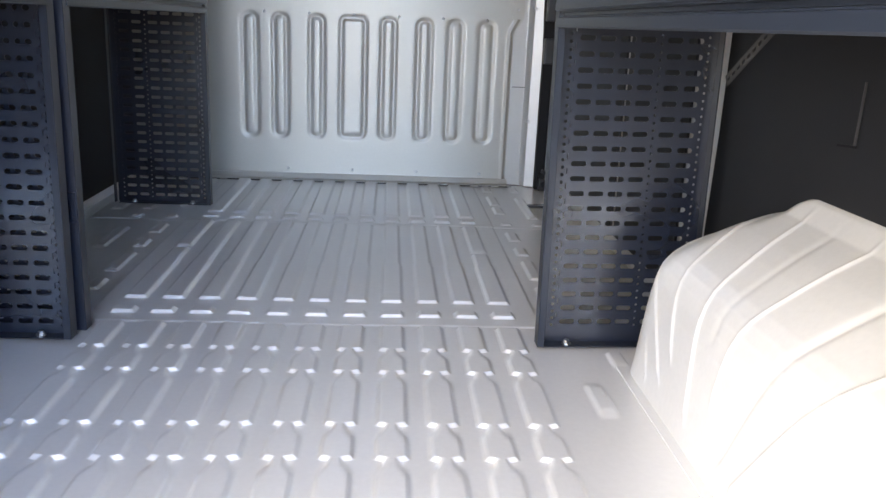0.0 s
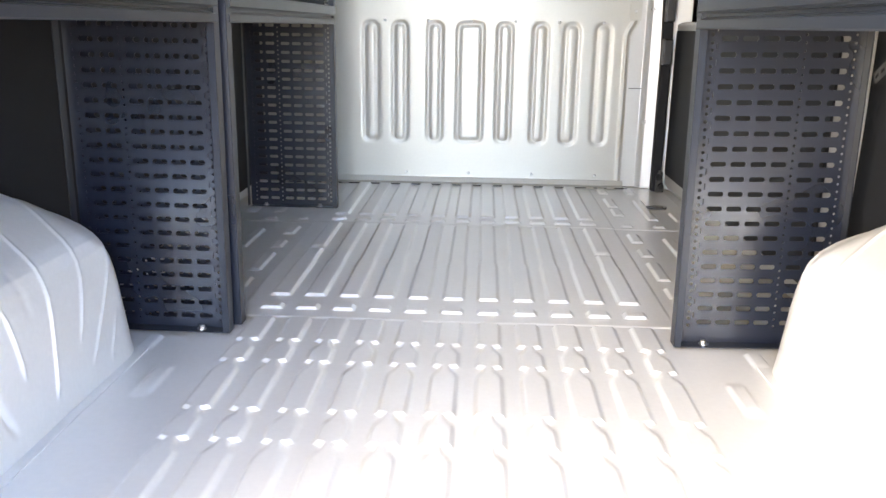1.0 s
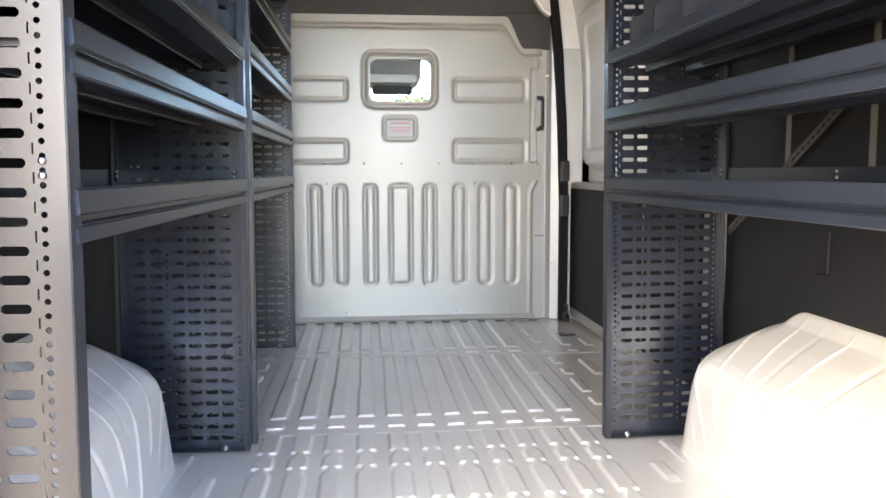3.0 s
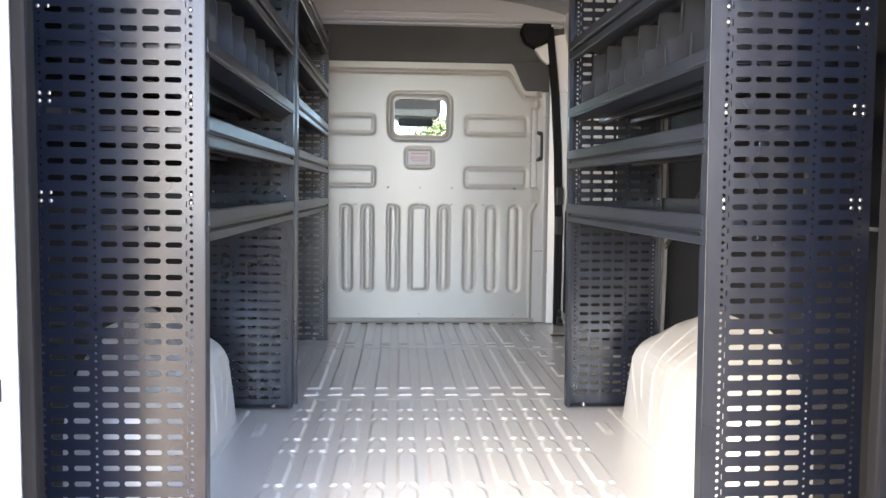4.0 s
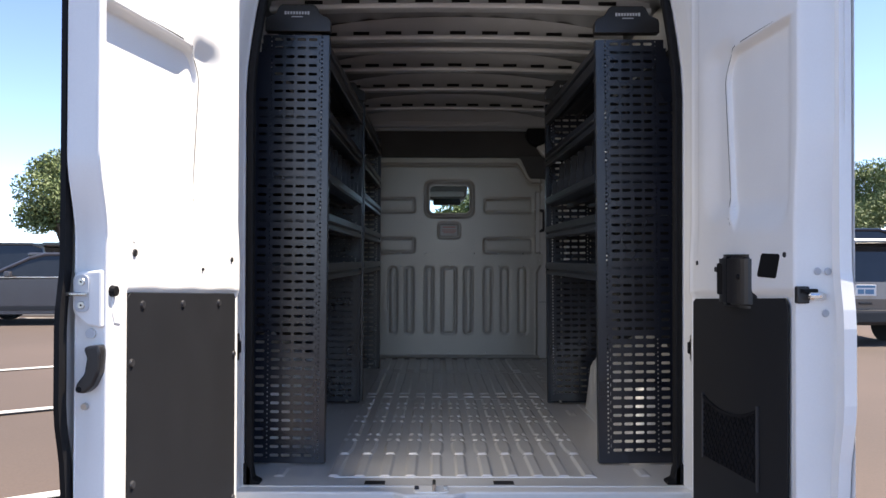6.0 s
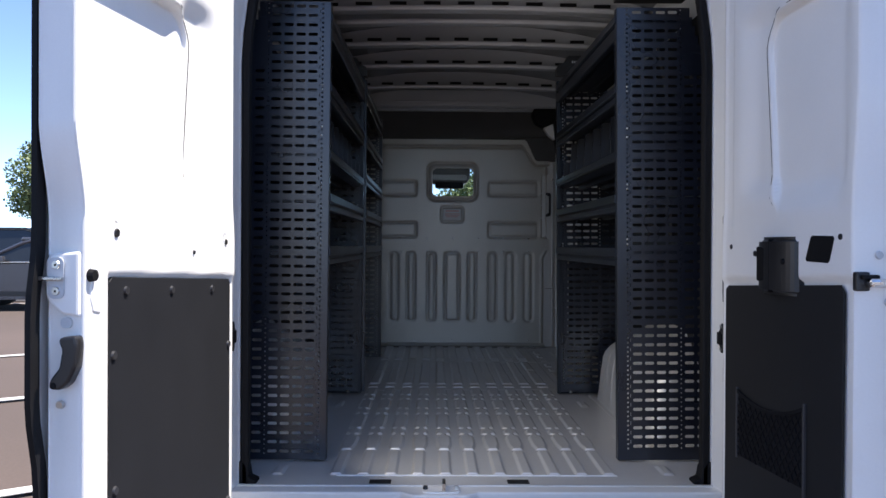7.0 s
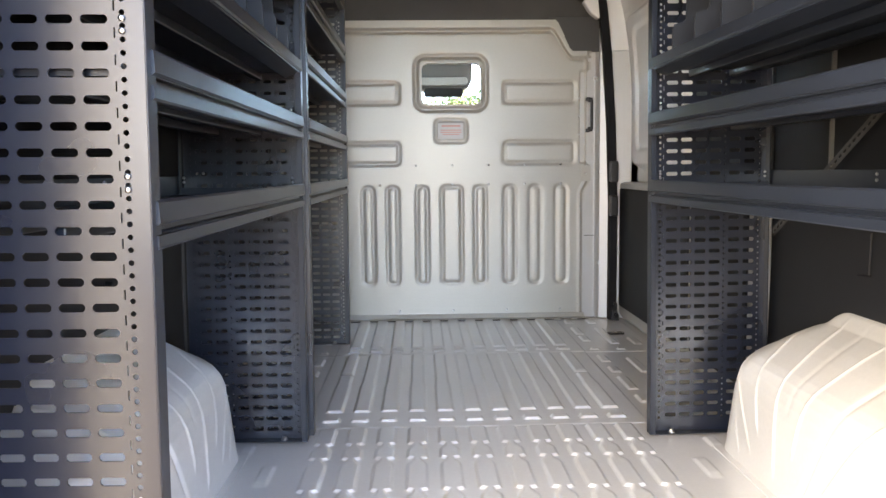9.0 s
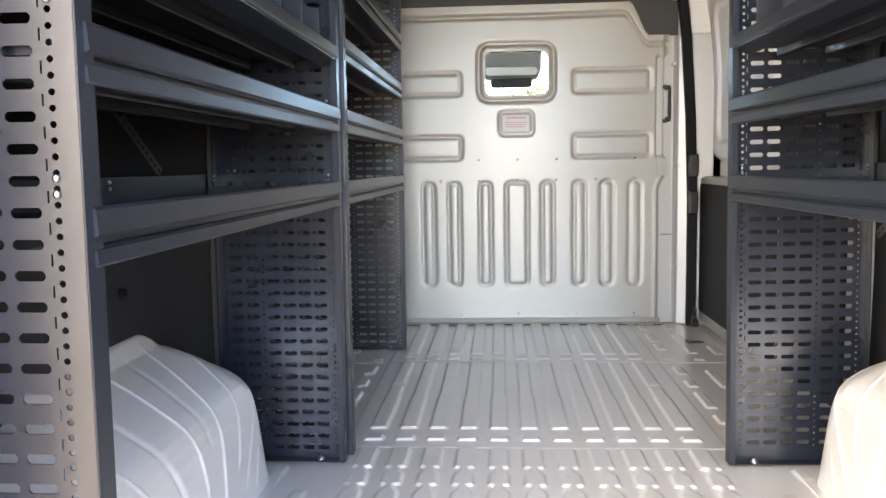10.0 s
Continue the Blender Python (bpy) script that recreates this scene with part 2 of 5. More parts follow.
ends = SHOULDERS + (2.370, 2.452, 2.535, 2.715, 2.789, 2.875, 2.975, 3.03, 3.085, 3.32, 3.385, 3.445, 3.495, 3.545, 3.695, 3.82, 0.49, 0.79, 0.83, 2.115, 2.134, 2.19, 2.22, 2.30, 3.14, 3.164, 3.195, 3.22, 3.285, 3.97)
lines_y = np.unique(np.concatenate([np.arange(0.40, 4.0001, 0.016)] + [np.arange(e - 0.0105, e + 0.011, 0.0021) for e in ends]).round(4))
lines_y = lines_y[np.concatenate([[True], np.diff(lines_y) > 0.0008])]
floor = sheet(np.arange(-0.95, 0.9501, 0.0041), lines_y, floor_height, "floor", FLOOR_GREY, place=lambda x, y, h: (x, y, h))
tagged(floor, "grey painted ribbed steel load floor with pressed channels", "floor", kind="structure")
under = mesh_object("floor_pan", box((-0.95, 0.30, -0.06), (0.95, 4.0, -0.016), 0), RUBBER)
tagged(under, "plain dark underside of the load floor", "floor", kind="structure")
drain = thing("floor_bracket", "small dark tie-down slot set in the grey floor", "bracket")
part("plate", prism(rounded(0.792, 3.54, 0.085, 0.034, 0.015), -0.004, 0.004, "z"), PLASTIC, drain)
part("tongue", box((0.775, 3.53, 0.003), (0.83, 3.542, 0.010), 0.002), ZINC, drain)

# ---- the shell: side walls, roof ----
def side(z):
    """Half the inner width of the body at a height."""
    return 0.965 - 0.02 * max(0, 0.5 - z) - 0.20 * max(0.0, z - 1.15) ** 1.9


def shell_wall(sign, y0, y1, name, label):
    zs = [-0.06, 0.25, 0.6, 0.9, 1.15, 1.3, 1.45, 1.6, 1.72, 1.82, 1.9]
    inner = [(sign * side(z), z) for z in zs]
    outer = [(sign * (side(z) + 0.055), z) for z in zs]
    ob = mesh_object(name, prism(inner + outer[::-1], y0, y1, "y"), WHITE)
    return tagged(ob, label, "wall", kind="structure")


shell_wall(-1, 0.20, 4.2, "wall_left", "white painted steel side of the van body")
shell_wall(1, 0.20, 2.20, "wall_right", "white painted steel side of the van body")
shell_wall(1, 3.80, 4.2, "wall_right_front", "white painted steel side beside the cab")


def liner(sign, y0, y1, z0, z1, name):
    n = 14
    zs = [z0 + (z1 - z0) * i / n for i in range(n + 1)]
    a = [(sign * (side(z) - 0.004), z) for z in zs]
    b = [(sign * (side(z) - 0.010), z) for z in zs]
    ob = mesh_object(name, prism(a + b[::-1], y0, y1, "y"), LINER)
    return tagged(ob, "matt black wall liner panel between the body ribs", "wall panel", kind="structure")


for s, spans in ((-1, ((0.30, 3.953),)), (1, ((0.30, 1.04), (1.06, 1.41), (1.43, 1.78), (1.80, 2.155)))):
    for a, b in spans:
        liner(s, a, b, 0.755, 1.70, "wall_liner")
    liner(s, spans[0][0], spans[-1][1], 0.03, 0.745, "wall_liner")
# a cut in the liner by the wheel well whose edge curls up, and a clip in the opposite liner
slit = thing("liner_flap", "curled grey edge and dark slit of a cut in the black wall liner", "liner cut", kind="structure")
part("curled_edge", prism([(1.564, 0.650), (1.5655, 0.650), (1.5695, 0.545), (1.5675, 0.545)], 0.9445, 0.949, "x"), CLIP_GREY, slit)
part("slit", prism([(1.567, 0.545), (1.567, 0.541), (1.618, 0.537), (1.618, 0.541)], 0.944, 0.9495, "x"), RUBBER, slit, "dark slit")
clip = tagged(mesh_object("liner_clip", cyl((-0.954, 1.596, 0.545), (-0.938, 1.596, 0.545), 0.009, 0.007, 12), RUBBER), "black push clip in the wall liner", "clip", kind="structure")
# grey body ribs that show between the liners
for s, ys in ((1, (1.05, 1.42, 1.79, 2.165)),):
    for y in ys:
        zs = [0.76 + 0.1 * i for i in range(11)]
        bm = prism([(s * (side(z) - 0.003), z) for z in zs] + [(s * (side(z) - 0.018), z) for z in zs[::-1]], y - 0.004, y + 0.004, "y")
        tagged(mesh_object("body_rib", bm, RIB_GREY), "grey body rib between black wall liners", "body rib", kind="structure")


xs = np.linspace(-0.86, 0.86, 120)
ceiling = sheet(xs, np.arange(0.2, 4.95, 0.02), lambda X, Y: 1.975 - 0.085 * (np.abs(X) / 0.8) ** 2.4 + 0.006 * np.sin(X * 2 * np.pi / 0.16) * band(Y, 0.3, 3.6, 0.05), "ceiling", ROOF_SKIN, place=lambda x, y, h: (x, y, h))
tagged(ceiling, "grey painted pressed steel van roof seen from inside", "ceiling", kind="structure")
roof = sheet(np.linspace(-0.92, 0.92, 40), np.linspace(0.18, 4.95, 3), lambda X, Y: 2.025 - 0.085 * (np.abs(X) / 0.8) ** 2.4 + 0 * Y, "roof", WHITE, place=lambda x, y, h: (x, y, h))
tagged(roof, "white painted outer roof skin of the van", "roof", kind="structure")


def roof_bow(y, z, slots, half=0.80):
    """A pressed cross rail under the roof: a back web with oblong openings and a turned lip below."""
    bow = thing("roof_bow", "grey pressed steel roof cross rail with a turned lip" + (" and oblong openings" if slots else ""), "roof rail", group="roof rails", kind="structure")
    n = 26
    top, low = [], []
    for i in range(n + 1):
        x = -half + 2 * half * i / n
        low.append((x, z + 0.004 - 0.020 * (abs(x) / 0.8) ** 2.2))
        top.append((x, 1.97 - 0.085 * (abs(x) / 0.8) ** 2.4))
    v, f = [], []
    def strip_of(rows):
        b = len(v)
        for r in rows:
            v.extend(r)
        m = n + 1
        for k in range(len(rows) - 1):
            for i in range(n):
                f.append((b + k * m + i, b + k * m + i + 1, b + (k + 1) * m + i + 1, b + (k + 1) * m + i))
    # lip, bottom, web back and front
    strip_of([[(x, y - 0.055, zz + 0.010) for x, zz in low], [(x, y - 0.060, zz - 0.009) for x, zz in low], [(x, y - 0.052, zz - 0.012) for x, zz in low],
              [(x, y + 0.035, zz - 0.004) for x, zz in low], [(x, y + 0.048, zz + 0.002) for x, zz in low], [(x, y + 0.060, zz + 0.05) for x, zz in low], [(x, y + 0.07, tz) for x, tz in top]])
    strip_of([[(x, y - 0.055, zz + 0.010) for x, zz in low], [(x, y - 0.046, zz + 0.010) for x, zz in low], [(x, y - 0.030, zz + 0.014) for x, zz in low], [(x, y - 0.026, tz) for x, tz in top]])
    pieces(v, f, "rail", ROOF_GREY, bow, True)
    if slots:
        for i in range(9):
            x = -0.62 + 1.24 * i / 8
            zz = z + 0.004 - 0.020 * (abs(x) / 0.8) ** 2.2
            part("opening", box((x - 0.038, y - 0.0345, zz + 0.018), (x + 0.038, y - 0.031, zz + 0.034), 0.001), RUBBER, bow, "dark oblong opening")
    return bow


for y, z, slots in ((3.25, 1.862, True), (2.60, 1.862, True), (2.06, 1.862, True), (1.63, 1.862, False), (1.41, 1.862, True), (0.92, 1.862, True)):
    roof_bow(y, z, slots)

# the header over the partition
head = mesh_object("header_front", prism([(3.82, 1.96), (3.82, 1.845), (3.84, 1.83), (3.88, 1.83), (3.885, 1.82), (3.92, 1.812), (3.98, 1.96)], -0.86, 0.86, "x", 0.003), ROOF_GREY)
tagged(head, "grey pressed steel header rail above the partition", "header", kind="structure")
part("bead", box((-0.45, 3.812, 1.868), (0.42, 3.822, 1.878), 0.003), ROOF_GREY, head)
cloth = mesh_object("headliner", prism([(3.92, 1.818), (4.10, 1.63), (4.10, 1.53), (4.14, 1.53), (4.14, 1.65), (3.99, 1.84)], -0.93, 0.90, "x"), HEADLINER)
tagged(cloth, "dark fabric headliner strip above the partition", "headliner", kind="structure")

# ---- the partition ----
def up(z):
    """Heights on the partition, from its pressing's own scale."""
    return 0.014 + 1.019 * z


RIBS = [(-0.454, 0.056), (-0.321, 0.056), (-0.161, 0.056), (0.000, 0.106), (0.156, 0.056), (0.317, 0.056), (0.455, 0.056), (0.595, 0.056)]
def partition_relief(X, Z):
    h = 0 * X
    for cx, w in RIBS:
        line, d = ring_groove(X, Z, cx, 0.441, w, 0.515, 0.024, 0.0125)
        h = h + 0.0054 * line
    for cx, cz, w, h2, r in ((0.476, 1.192, 0.375, 0.105, 0.02), (0.476, 0.876, 0.375, 0.108, 0.02), (-0.47, 1.192, 0.375, 0.105, 0.02), (-0.47, 0.876, 0.375, 0.108, 0.02), (-0.001, 0.993, 0.162, 0.110, 0.022)):
        line, d = ring_groove(X, Z, cx, cz, w, h2, r, 0.0125)
        h = h + 0.0054 * line
    line, d = ring_groove(X, Z, 0.001, 1.243, 0.375, 0.275, 0.055, 0.014)
    h = h + 0.009 * line
    # the folded top rail, the bottom foot and slight waves of the sheet
    edge = 1.515 - 0.15 * step(0.53, 0.66, X)
    h = h - 0.016 * step(edge - 0.004, edge + 0.014, Z) + 0.006 * step(edge - 0.022, edge - 0.006, Z)
    # the turned edge beside the pillar and the set-back strip behind the grab handle
    right = 0.706 + 0.032 * step(0.655, 0.735, Z)
    h = h - 0.007 * np.exp(-((X - right + 0.010) / 0.007) ** 2) * (Z < 1.40)
    h = h + 0.010 * band(X, 0.700, 0.760, 0.008) * band(Z, 0.83, 1.29, 0.02) + 0.006 * step(right - 0.006, right + 0.004, X) * (Z < 1.40)
    h = h - 0.008 * (1 - step(0.004, 0.016, Z)) + 0.0015 * np.sin(X * 7 + 0.5) * np.sin(Z * 4.3 + 1)
    return h


def partition_keep(X, Z):
    glass = ring_groove(X, Z, 0.003, 1.238, 0.318, 0.212, 0.035, 0.01)[1] > 0
    right = 0.716 + 0.040 * step(0.655, 0.735, Z) + 0.0 * X
    top = 1.565 - 0.165 * step(0.555, 0.66, X)
    return glass & (X < right) & (Z < top)


partition = sheet(np.arange(-0.945, 0.785, 0.0052), np.arange(-0.012, 1.572, 0.0052), partition_relief, "wall_front", BODY_GREY, place=lambda x, z, h: (x, 3.99 + h, up(z)), keep=partition_keep)
tagged(partition, "warm grey painted steel partition with pressed upright ribs and a window", "partition", kind="structure")
back = new("partition_sheet", partition.data.copy())
back.location = (0, 0.03, 0)
back.parent = partition
pieces(*(lambda o, i: ([(x, 3.985, up(z)) for x, z in o] + [(x, 4.035, up(z)) for x, z in o], [(k, (k + 1) % len(o), len(o) + (k + 1) % len(o), len(o) + k) for k in range(len(o))]))(rounded(0.003, 1.238, 0.318, 0.212, 0.035), 0), "window_frame", RUBBER, partition, True, "black rubber window surround")
pane = part("pane", prism(rounded(0.003, up(1.238), 0.325, 0.224, 0.037), 4.008, 4.012, "y"), GLASS, partition, "clear glass pane")
pane.visible_shadow = False
for x, z in [(-0.29 + 0.294 * k, 0.035) for k in range(4)] + [(-0.388 + 0.196 * k, zz) for k in range(6) for zz in (0.813, 0.711)] + [(0.694, 1.16), (0.692, 1.065), (0.69, 0.97), (-0.50, 1.545), (-0.45, 1.545)]:
    bm = bmesh.new()
    bmesh.ops.create_uvsphere(bm, u_segments=8, v_segments=5, radius=0.0065, matrix=Matrix.Translation((x, 3.988, up(z))) @ Matrix.Diagonal((1, 0.6, 1, 1)))
    part("rivet", bm, ZINC, partition, smooth=True)
foot = mesh_object("partition_foot", prism([(3.93, 0.0), (3.93, 0.006), (3.962, 0.010), (3.972, 0.030), (3.979, 0.030), (3.979, 0.0)], -0.93, 0.72, "x"), BODY_GREY)
for k in range(-9, 8):
    part("gap", box((MID + (k + 0.5) * PITCH - 0.030, 3.9285, 0.0005), (MID + (k + 0.5) * PITCH + 0.030, 3.9315, 0.0050)), RUBBER, foot, "dark gap under the folded foot")
tagged(foot, "folded grey steel foot where the partition meets the floor", "trim", kind="structure")
label = thing("warning_label", "faded red and white warning label on the partition", "label")
part("sheet_of_label", prism(rounded(-0.003, up(0.993), 0.136, 0.084, 0.004), 3.9875, 3.9895, "y"), LABEL_WHITE, label)
for k, (w, z) in enumerate(((0.10, 1.018), (0.112, 0.998), (0.112, 0.987), (0.09, 0.976))):
    part("text_bar", box((-0.001 - w / 2, 3.9862, up(z) - 0.003), (-0.001 + w / 2, 3.9872, up(z) + (0.006 if k == 0 else 0.002))), LABEL_RED, label, "row of faded red print")


# ---- wheel wells ----
def wheel_well(sign):
    """A pressed arch against the side wall: steep sides, a shoulder, a rising top, and raised creases that fan over it."""
    yc, half, x_in, x_wall = 1.45, 0.52, 0.705, 0.968
    stages = [(0.0, 0.0), (0.004, 0.03), (0.008, 0.07), (0.012, 0.11), (0.016, 0.15), (0.021, 0.19), (0.028, 0.225), (0.038, 0.252), (0.052, 0.274),
              (0.070, 0.292), (0.095, 0.312), (0.125, 0.336), (0.16, 0.362), (0.20, 0.388), (0.216, 0.399), (0.230, 0.416), (0.242, 0.431), (0.253, 0.440), (0.262, 0.443)]
    ds = np.array([d for d, _ in stages])
    zs = np.array([z for _, z in stages])
    run = np.concatenate([[0], np.cumsum(np.hypot(np.diff(ds), np.diff(zs)))])
    along = np.linspace(0, run[-1], 170)
    fine, fz = np.interp(along, run, ds), np.interp(along, run, zs)
    v, nu = [], 560
    for d, z in zip(fine, fz):
        hl, xi, r = half - d * 0.85 - 0.55 * max(0.0, d - 0.15) - 0.075 * max(0.0, (d - 0.225) / 0.037) ** 2, x_in + d, min(0.13 - 0.25 * d, x_wall - x_in - d - 0.0005)
        # the ring at this inset: wall, front corner, along the aisle, rear corner, wall
        pts = [(x_wall, yc + hl)]
        pts += [(xi + r - r * math.sin(a), yc + hl - r + r * math.cos(a)) for a in np.linspace(0, math.pi / 2, 14)] 
        pts += [(xi + r - r * math.cos(a), yc - hl + r - r * math.sin(a)) for a in np.linspace(0, math.pi / 2, 14)] 
        pts += [(x_wall, yc - hl)]
        pts = np.array(pts)
        run = np.concatenate([[0], np.cumsum(np.hypot(*np.diff(pts, axis=0).T))])
        u = np.linspace(0, 1, nu)
        X, Y = np.interp(u * run[-1], run, pts[:, 0]), np.interp(u * run[-1], run, pts[:, 1])
        tx, ty = np.gradient(X), np.gradient(Y)
        ln = np.hypot(tx, ty) + 1e-9
        nx, ny = ty / ln, -tx / ln
        crease = 0 * u
        # raised creases (and one hollow) that draw together towards the floor and run across the top to the wall
        for low, mid, high, start, amp in ((1.34, 1.19, 1.10, 0.02, 1.0), (1.41, 1.315, 1.27, 0.03, -1.1), (1.478, 1.455, 1.43, 0.11, 1.0), (1.50, 1.53, 1.54, 0.20, -0.5), (1.552, 1.600, 1.645, 0.035, 1.0), (1.635, 1.733, 1.79, 0.105, 0.9), (1.69, 1.868, 1.88, 0.045, 0.9), (1.775, 1.93, 1.95, 0.015, 0.7)):
            yk = np.interp(z, (0.04, 0.255, 0.40), (low, mid, high))
            fade = min(1, max(0, (z - start) / 0.03)) * min(1, max(0, (0.432 - z) / 0.05)) * (min(1, max(0, (0.12 - z) / 0.04)) if low > 1.77 else 1)
            crease += amp * np.exp(-((Y - yk) / (0.0050 if amp > 0 else 0.010)) ** 2) * fade
        flat = min(1, max(0, (z - 0.22) / 0.06))
        X, Y = X + nx * 0.0050 * crease * (1 - flat), Y + ny * 0.0050 * crease * (1 - flat)
        Z = z + 0.0046 * crease * flat - 0.004
        v.extend(zip((sign * X).tolist(), Y.tolist(), np.broadcast_to(Z, X.shape).tolist()))
    i = np.arange(len(fine) * nu).reshape(len(fine), nu)
    q = np.stack([i[:-1, :-1], i[:-1, 1:], i[1:, 1:], i[1:, :-1]], -1).reshape(-1, 4)
    if sign > 0:
        q = q[:, ::-1]
    well = thing("wheel_well", "grey painted pressed steel wheel arch with raised creases", "wheel well", kind="structure", group="wheel wells")
    pieces(v, q.tolist(), "arch", FLOOR_GREY, well, True)
    flange = prism([(sign * x, y) for x, y in ((0.685, 0.92), (0.685, 1.93), (0.72, 1.985), (0.95, 1.985), (0.95, 0.90), (0.72, 0.90))], -0.012, -0.0035, "z")
    part("flange", flange, FLOOR_GREY, well)
    return well


wheel_well(-1)
wheel_well(1)


# ---- slotted shelving ----
def perforated(cells, thick):
    """A plate out of cells (u0, u1, v0, v1, hole width, hole height); every opening goes through."""
    v, f = [], []
    for u0, u1, v0, v1, w, h in cells:
        um, vm = (u0 + u1) / 2, (v0 + v1) / 2
        b = len(v)
        if not w:
            for d in (0, -thick):
                v.extend(((u0, v0, d), (u1, v0, d), (u1, v1, d), (u0, v1, d)))
            f.extend(((b, b + 1, b + 2, b + 3), (b + 7, b + 6, b + 5, b + 4)))
            continue
        c, p, q = min(w, h) * 0.3, w / 2, h / 2
        ring = ((p, c - q), (p, q - c), (p - c, q), (c - p, q), (-p, q - c), (-p, c - q), (c - p, -q), (p - c, -q))
        for d in (0, -thick):
            v.extend(((u1, v0, d), (u1, v1, d), (u0, v1, d), (u0, v0, d)))
            v.extend((um + x, vm + y, d) for x, y in ring)
        o = b + 12
        for k in range(4):
            n, i, j, m = (k + 1) % 4, 4 + 2 * k, 5 + 2 * k, 4 + (2 * k + 2) % 8
            f.append((b + k, b + n, b + j, b + i))
            f.append((b + n, b + m, b + j))
            f.append((o + n, o + k, o + i, o + j))
            f.append((o + m, o + n, o + j))
            f.append((b + i, b + j, o + j, o + i))
            f.append((b + j, b + m, o + m, o + j))
    return v, f


ROW = 0.03396
def panel_cells(top=1.6965, low=0.0349):
    """Rows of oblong slots, columns of small round holes beside them, fine slits by the aisle; the outer edge draws in near the roof."""
    cells = [(0.0, 0.362, 0.0, low, 0, 0), (0.0415, 0.0488, low, low + ROW / 2, 0, 0)]
    rows = int((top - low) / ROW)
    for r in range(rows):
        z0 = low + r * ROW
        z1 = z0 + ROW
        cells.append((0.0, 0.0285, z0, z1, 0, 0))
        for k in range(2):
            cells.append((0.0285, 0.0415, z0 + k * ROW / 2, z0 + (k + 1) * ROW / 2, 0.0074, 0.0074))
        if r < rows - 1:
            cells.append((0.0415, 0.0488, z0 + ROW / 2, z1 + ROW / 2, 0.0022, 0.0135))
        else:
            cells.append((0.0415, 0.0488, z0 + ROW / 2, z1, 0, 0))
        wide = z1 < 1.44
        for c in range(4):
            cells.append((0.0488 + 0.0443 * c, 0.0488 + 0.0443 * (c + 1), z0, z1, 0.0345, 0.0115))
        if wide:
            cells += [(0.240, 0.287, z0, z1, 0.0345, 0.0115), (0.287, 0.332, z0, z1, 0.0345, 0.0115)]
        for u, show in ((0.226, True), (0.332, wide)):
            if show:
                for k in range(2):
                    cells.append((u, u + 0.014, z0 + k * ROW / 2, z0 + (k + 1) * ROW / 2, 0.0058, 0.0058))
        edge = 0.346 if wide else 0.240
        far = 0.362 if wide else 0.352 - 0.085 * min(1, (z1 - 1.40) / 0.26)
        cells.append((edge, far, z0, z1, 0, 0))
    return cells, low + rows * ROW


PANEL_MESH = {}
def end_panel(parent, x, y, sign, face):
    """One slotted upright. x: the aisle edge; sign: -1 on the left of the aisle; face: -1 looks to the rear doors, 1 to the cab."""
    key = (sign, face)
    if key not in PANEL_MESH:
        # the pressings on the two sides of the aisle differ a little in height and in setback
        cells, top = panel_cells(low=0.0131 if sign < 0 else 0.0349)
        shift = 0.008 if sign < 0 else 0.0
        v, f = perforated(cells, 0.0025)
        v = [(sign * max(0.0, u - shift), face * d, w) for u, w, d in v]
        if sign * face < 0:
            f = [q[::-1] for q in f]
        me = bpy.data.meshes.new("end_panel")
        me.from_pydata(v, [], f)
        me.materials.append(CHARCOAL)
        me.update()
        bm = bmesh.new()
        # the folded edge along the aisle, a return fold, the outer fold and the foot
        for lo, hi in (((-0.0025, 0.0, 0.0), (0.0, 0.036, top)), ((0.0, 0.0335, 0.0), (0.014, 0.036, top)), ((0.3595, 0.0025, 0.0), (0.362, 0.03, 1.39)), ((0.0, 0.0025, -0.0005), (0.345, 0.034, 0.002))):
            a = (sign * lo[0], -face * lo[1], lo[2])
            b = (sign * hi[0], -face * hi[1], hi[2])
            add_box(bm, [min(p) for p in zip(a, b)], [max(p) for p in zip(a, b)], 0.0006, 1)
        m2 = bpy.data.meshes.new("edge_fold")
        bm.to_mesh(m2)
        bm.free()
        m2.materials.append(CHARCOAL_LIP)
        PANEL_MESH[key] = (me, m2)
    me, m2 = PANEL_MESH[key]
    panel = new("end_panel", me)
    panel.parent, panel.location = parent, (x, y, 0.0)
    fold = new("edge_fold", m2)
    fold.parent = panel
    for u in (0.07, 0.29):
        bolt = new("anchor_bolt", BOLT_MESH)
        bolt.parent, bolt.location = panel, (sign * u, -face * 0.018, 0.002)
    return panel


bm = bmesh.new()
add_cyl(bm, (0, 0, 0), (0, 0, 0.003), 0.011, 0.011, 12)
add_cyl(bm, (0, 0, 0.003), (0, 0, 0.010), 0.007, 0.007, 6)
BOLT_MESH = bpy.data.meshes.new("anchor_bolt")
bm.to_mesh(BOLT_MESH)
bm.free()
BOLT_MESH.materials.append(ZINC)
bm = bmesh.new()
bmesh.ops.create_uvsphere(bm, u_segments=8, v_segments=6, radius=0.0046, matrix=Matrix.Diagonal((1, 0.7, 1, 1)))
SCREW_MESH = bpy.data.meshes.new("screw")
bm.to_mesh(SCREW_MESH)
bm.free()
SCREW_MESH.materials.append(ZINC)
SCREW_MESH.polygons.foreach_set("use_smooth", [True] * len(SCREW_MESH.polygons))


def screws(parent, places):
    for p in places:
        s = new("screw", SCREW_MESH)
        s.parent, s.location = parent, p


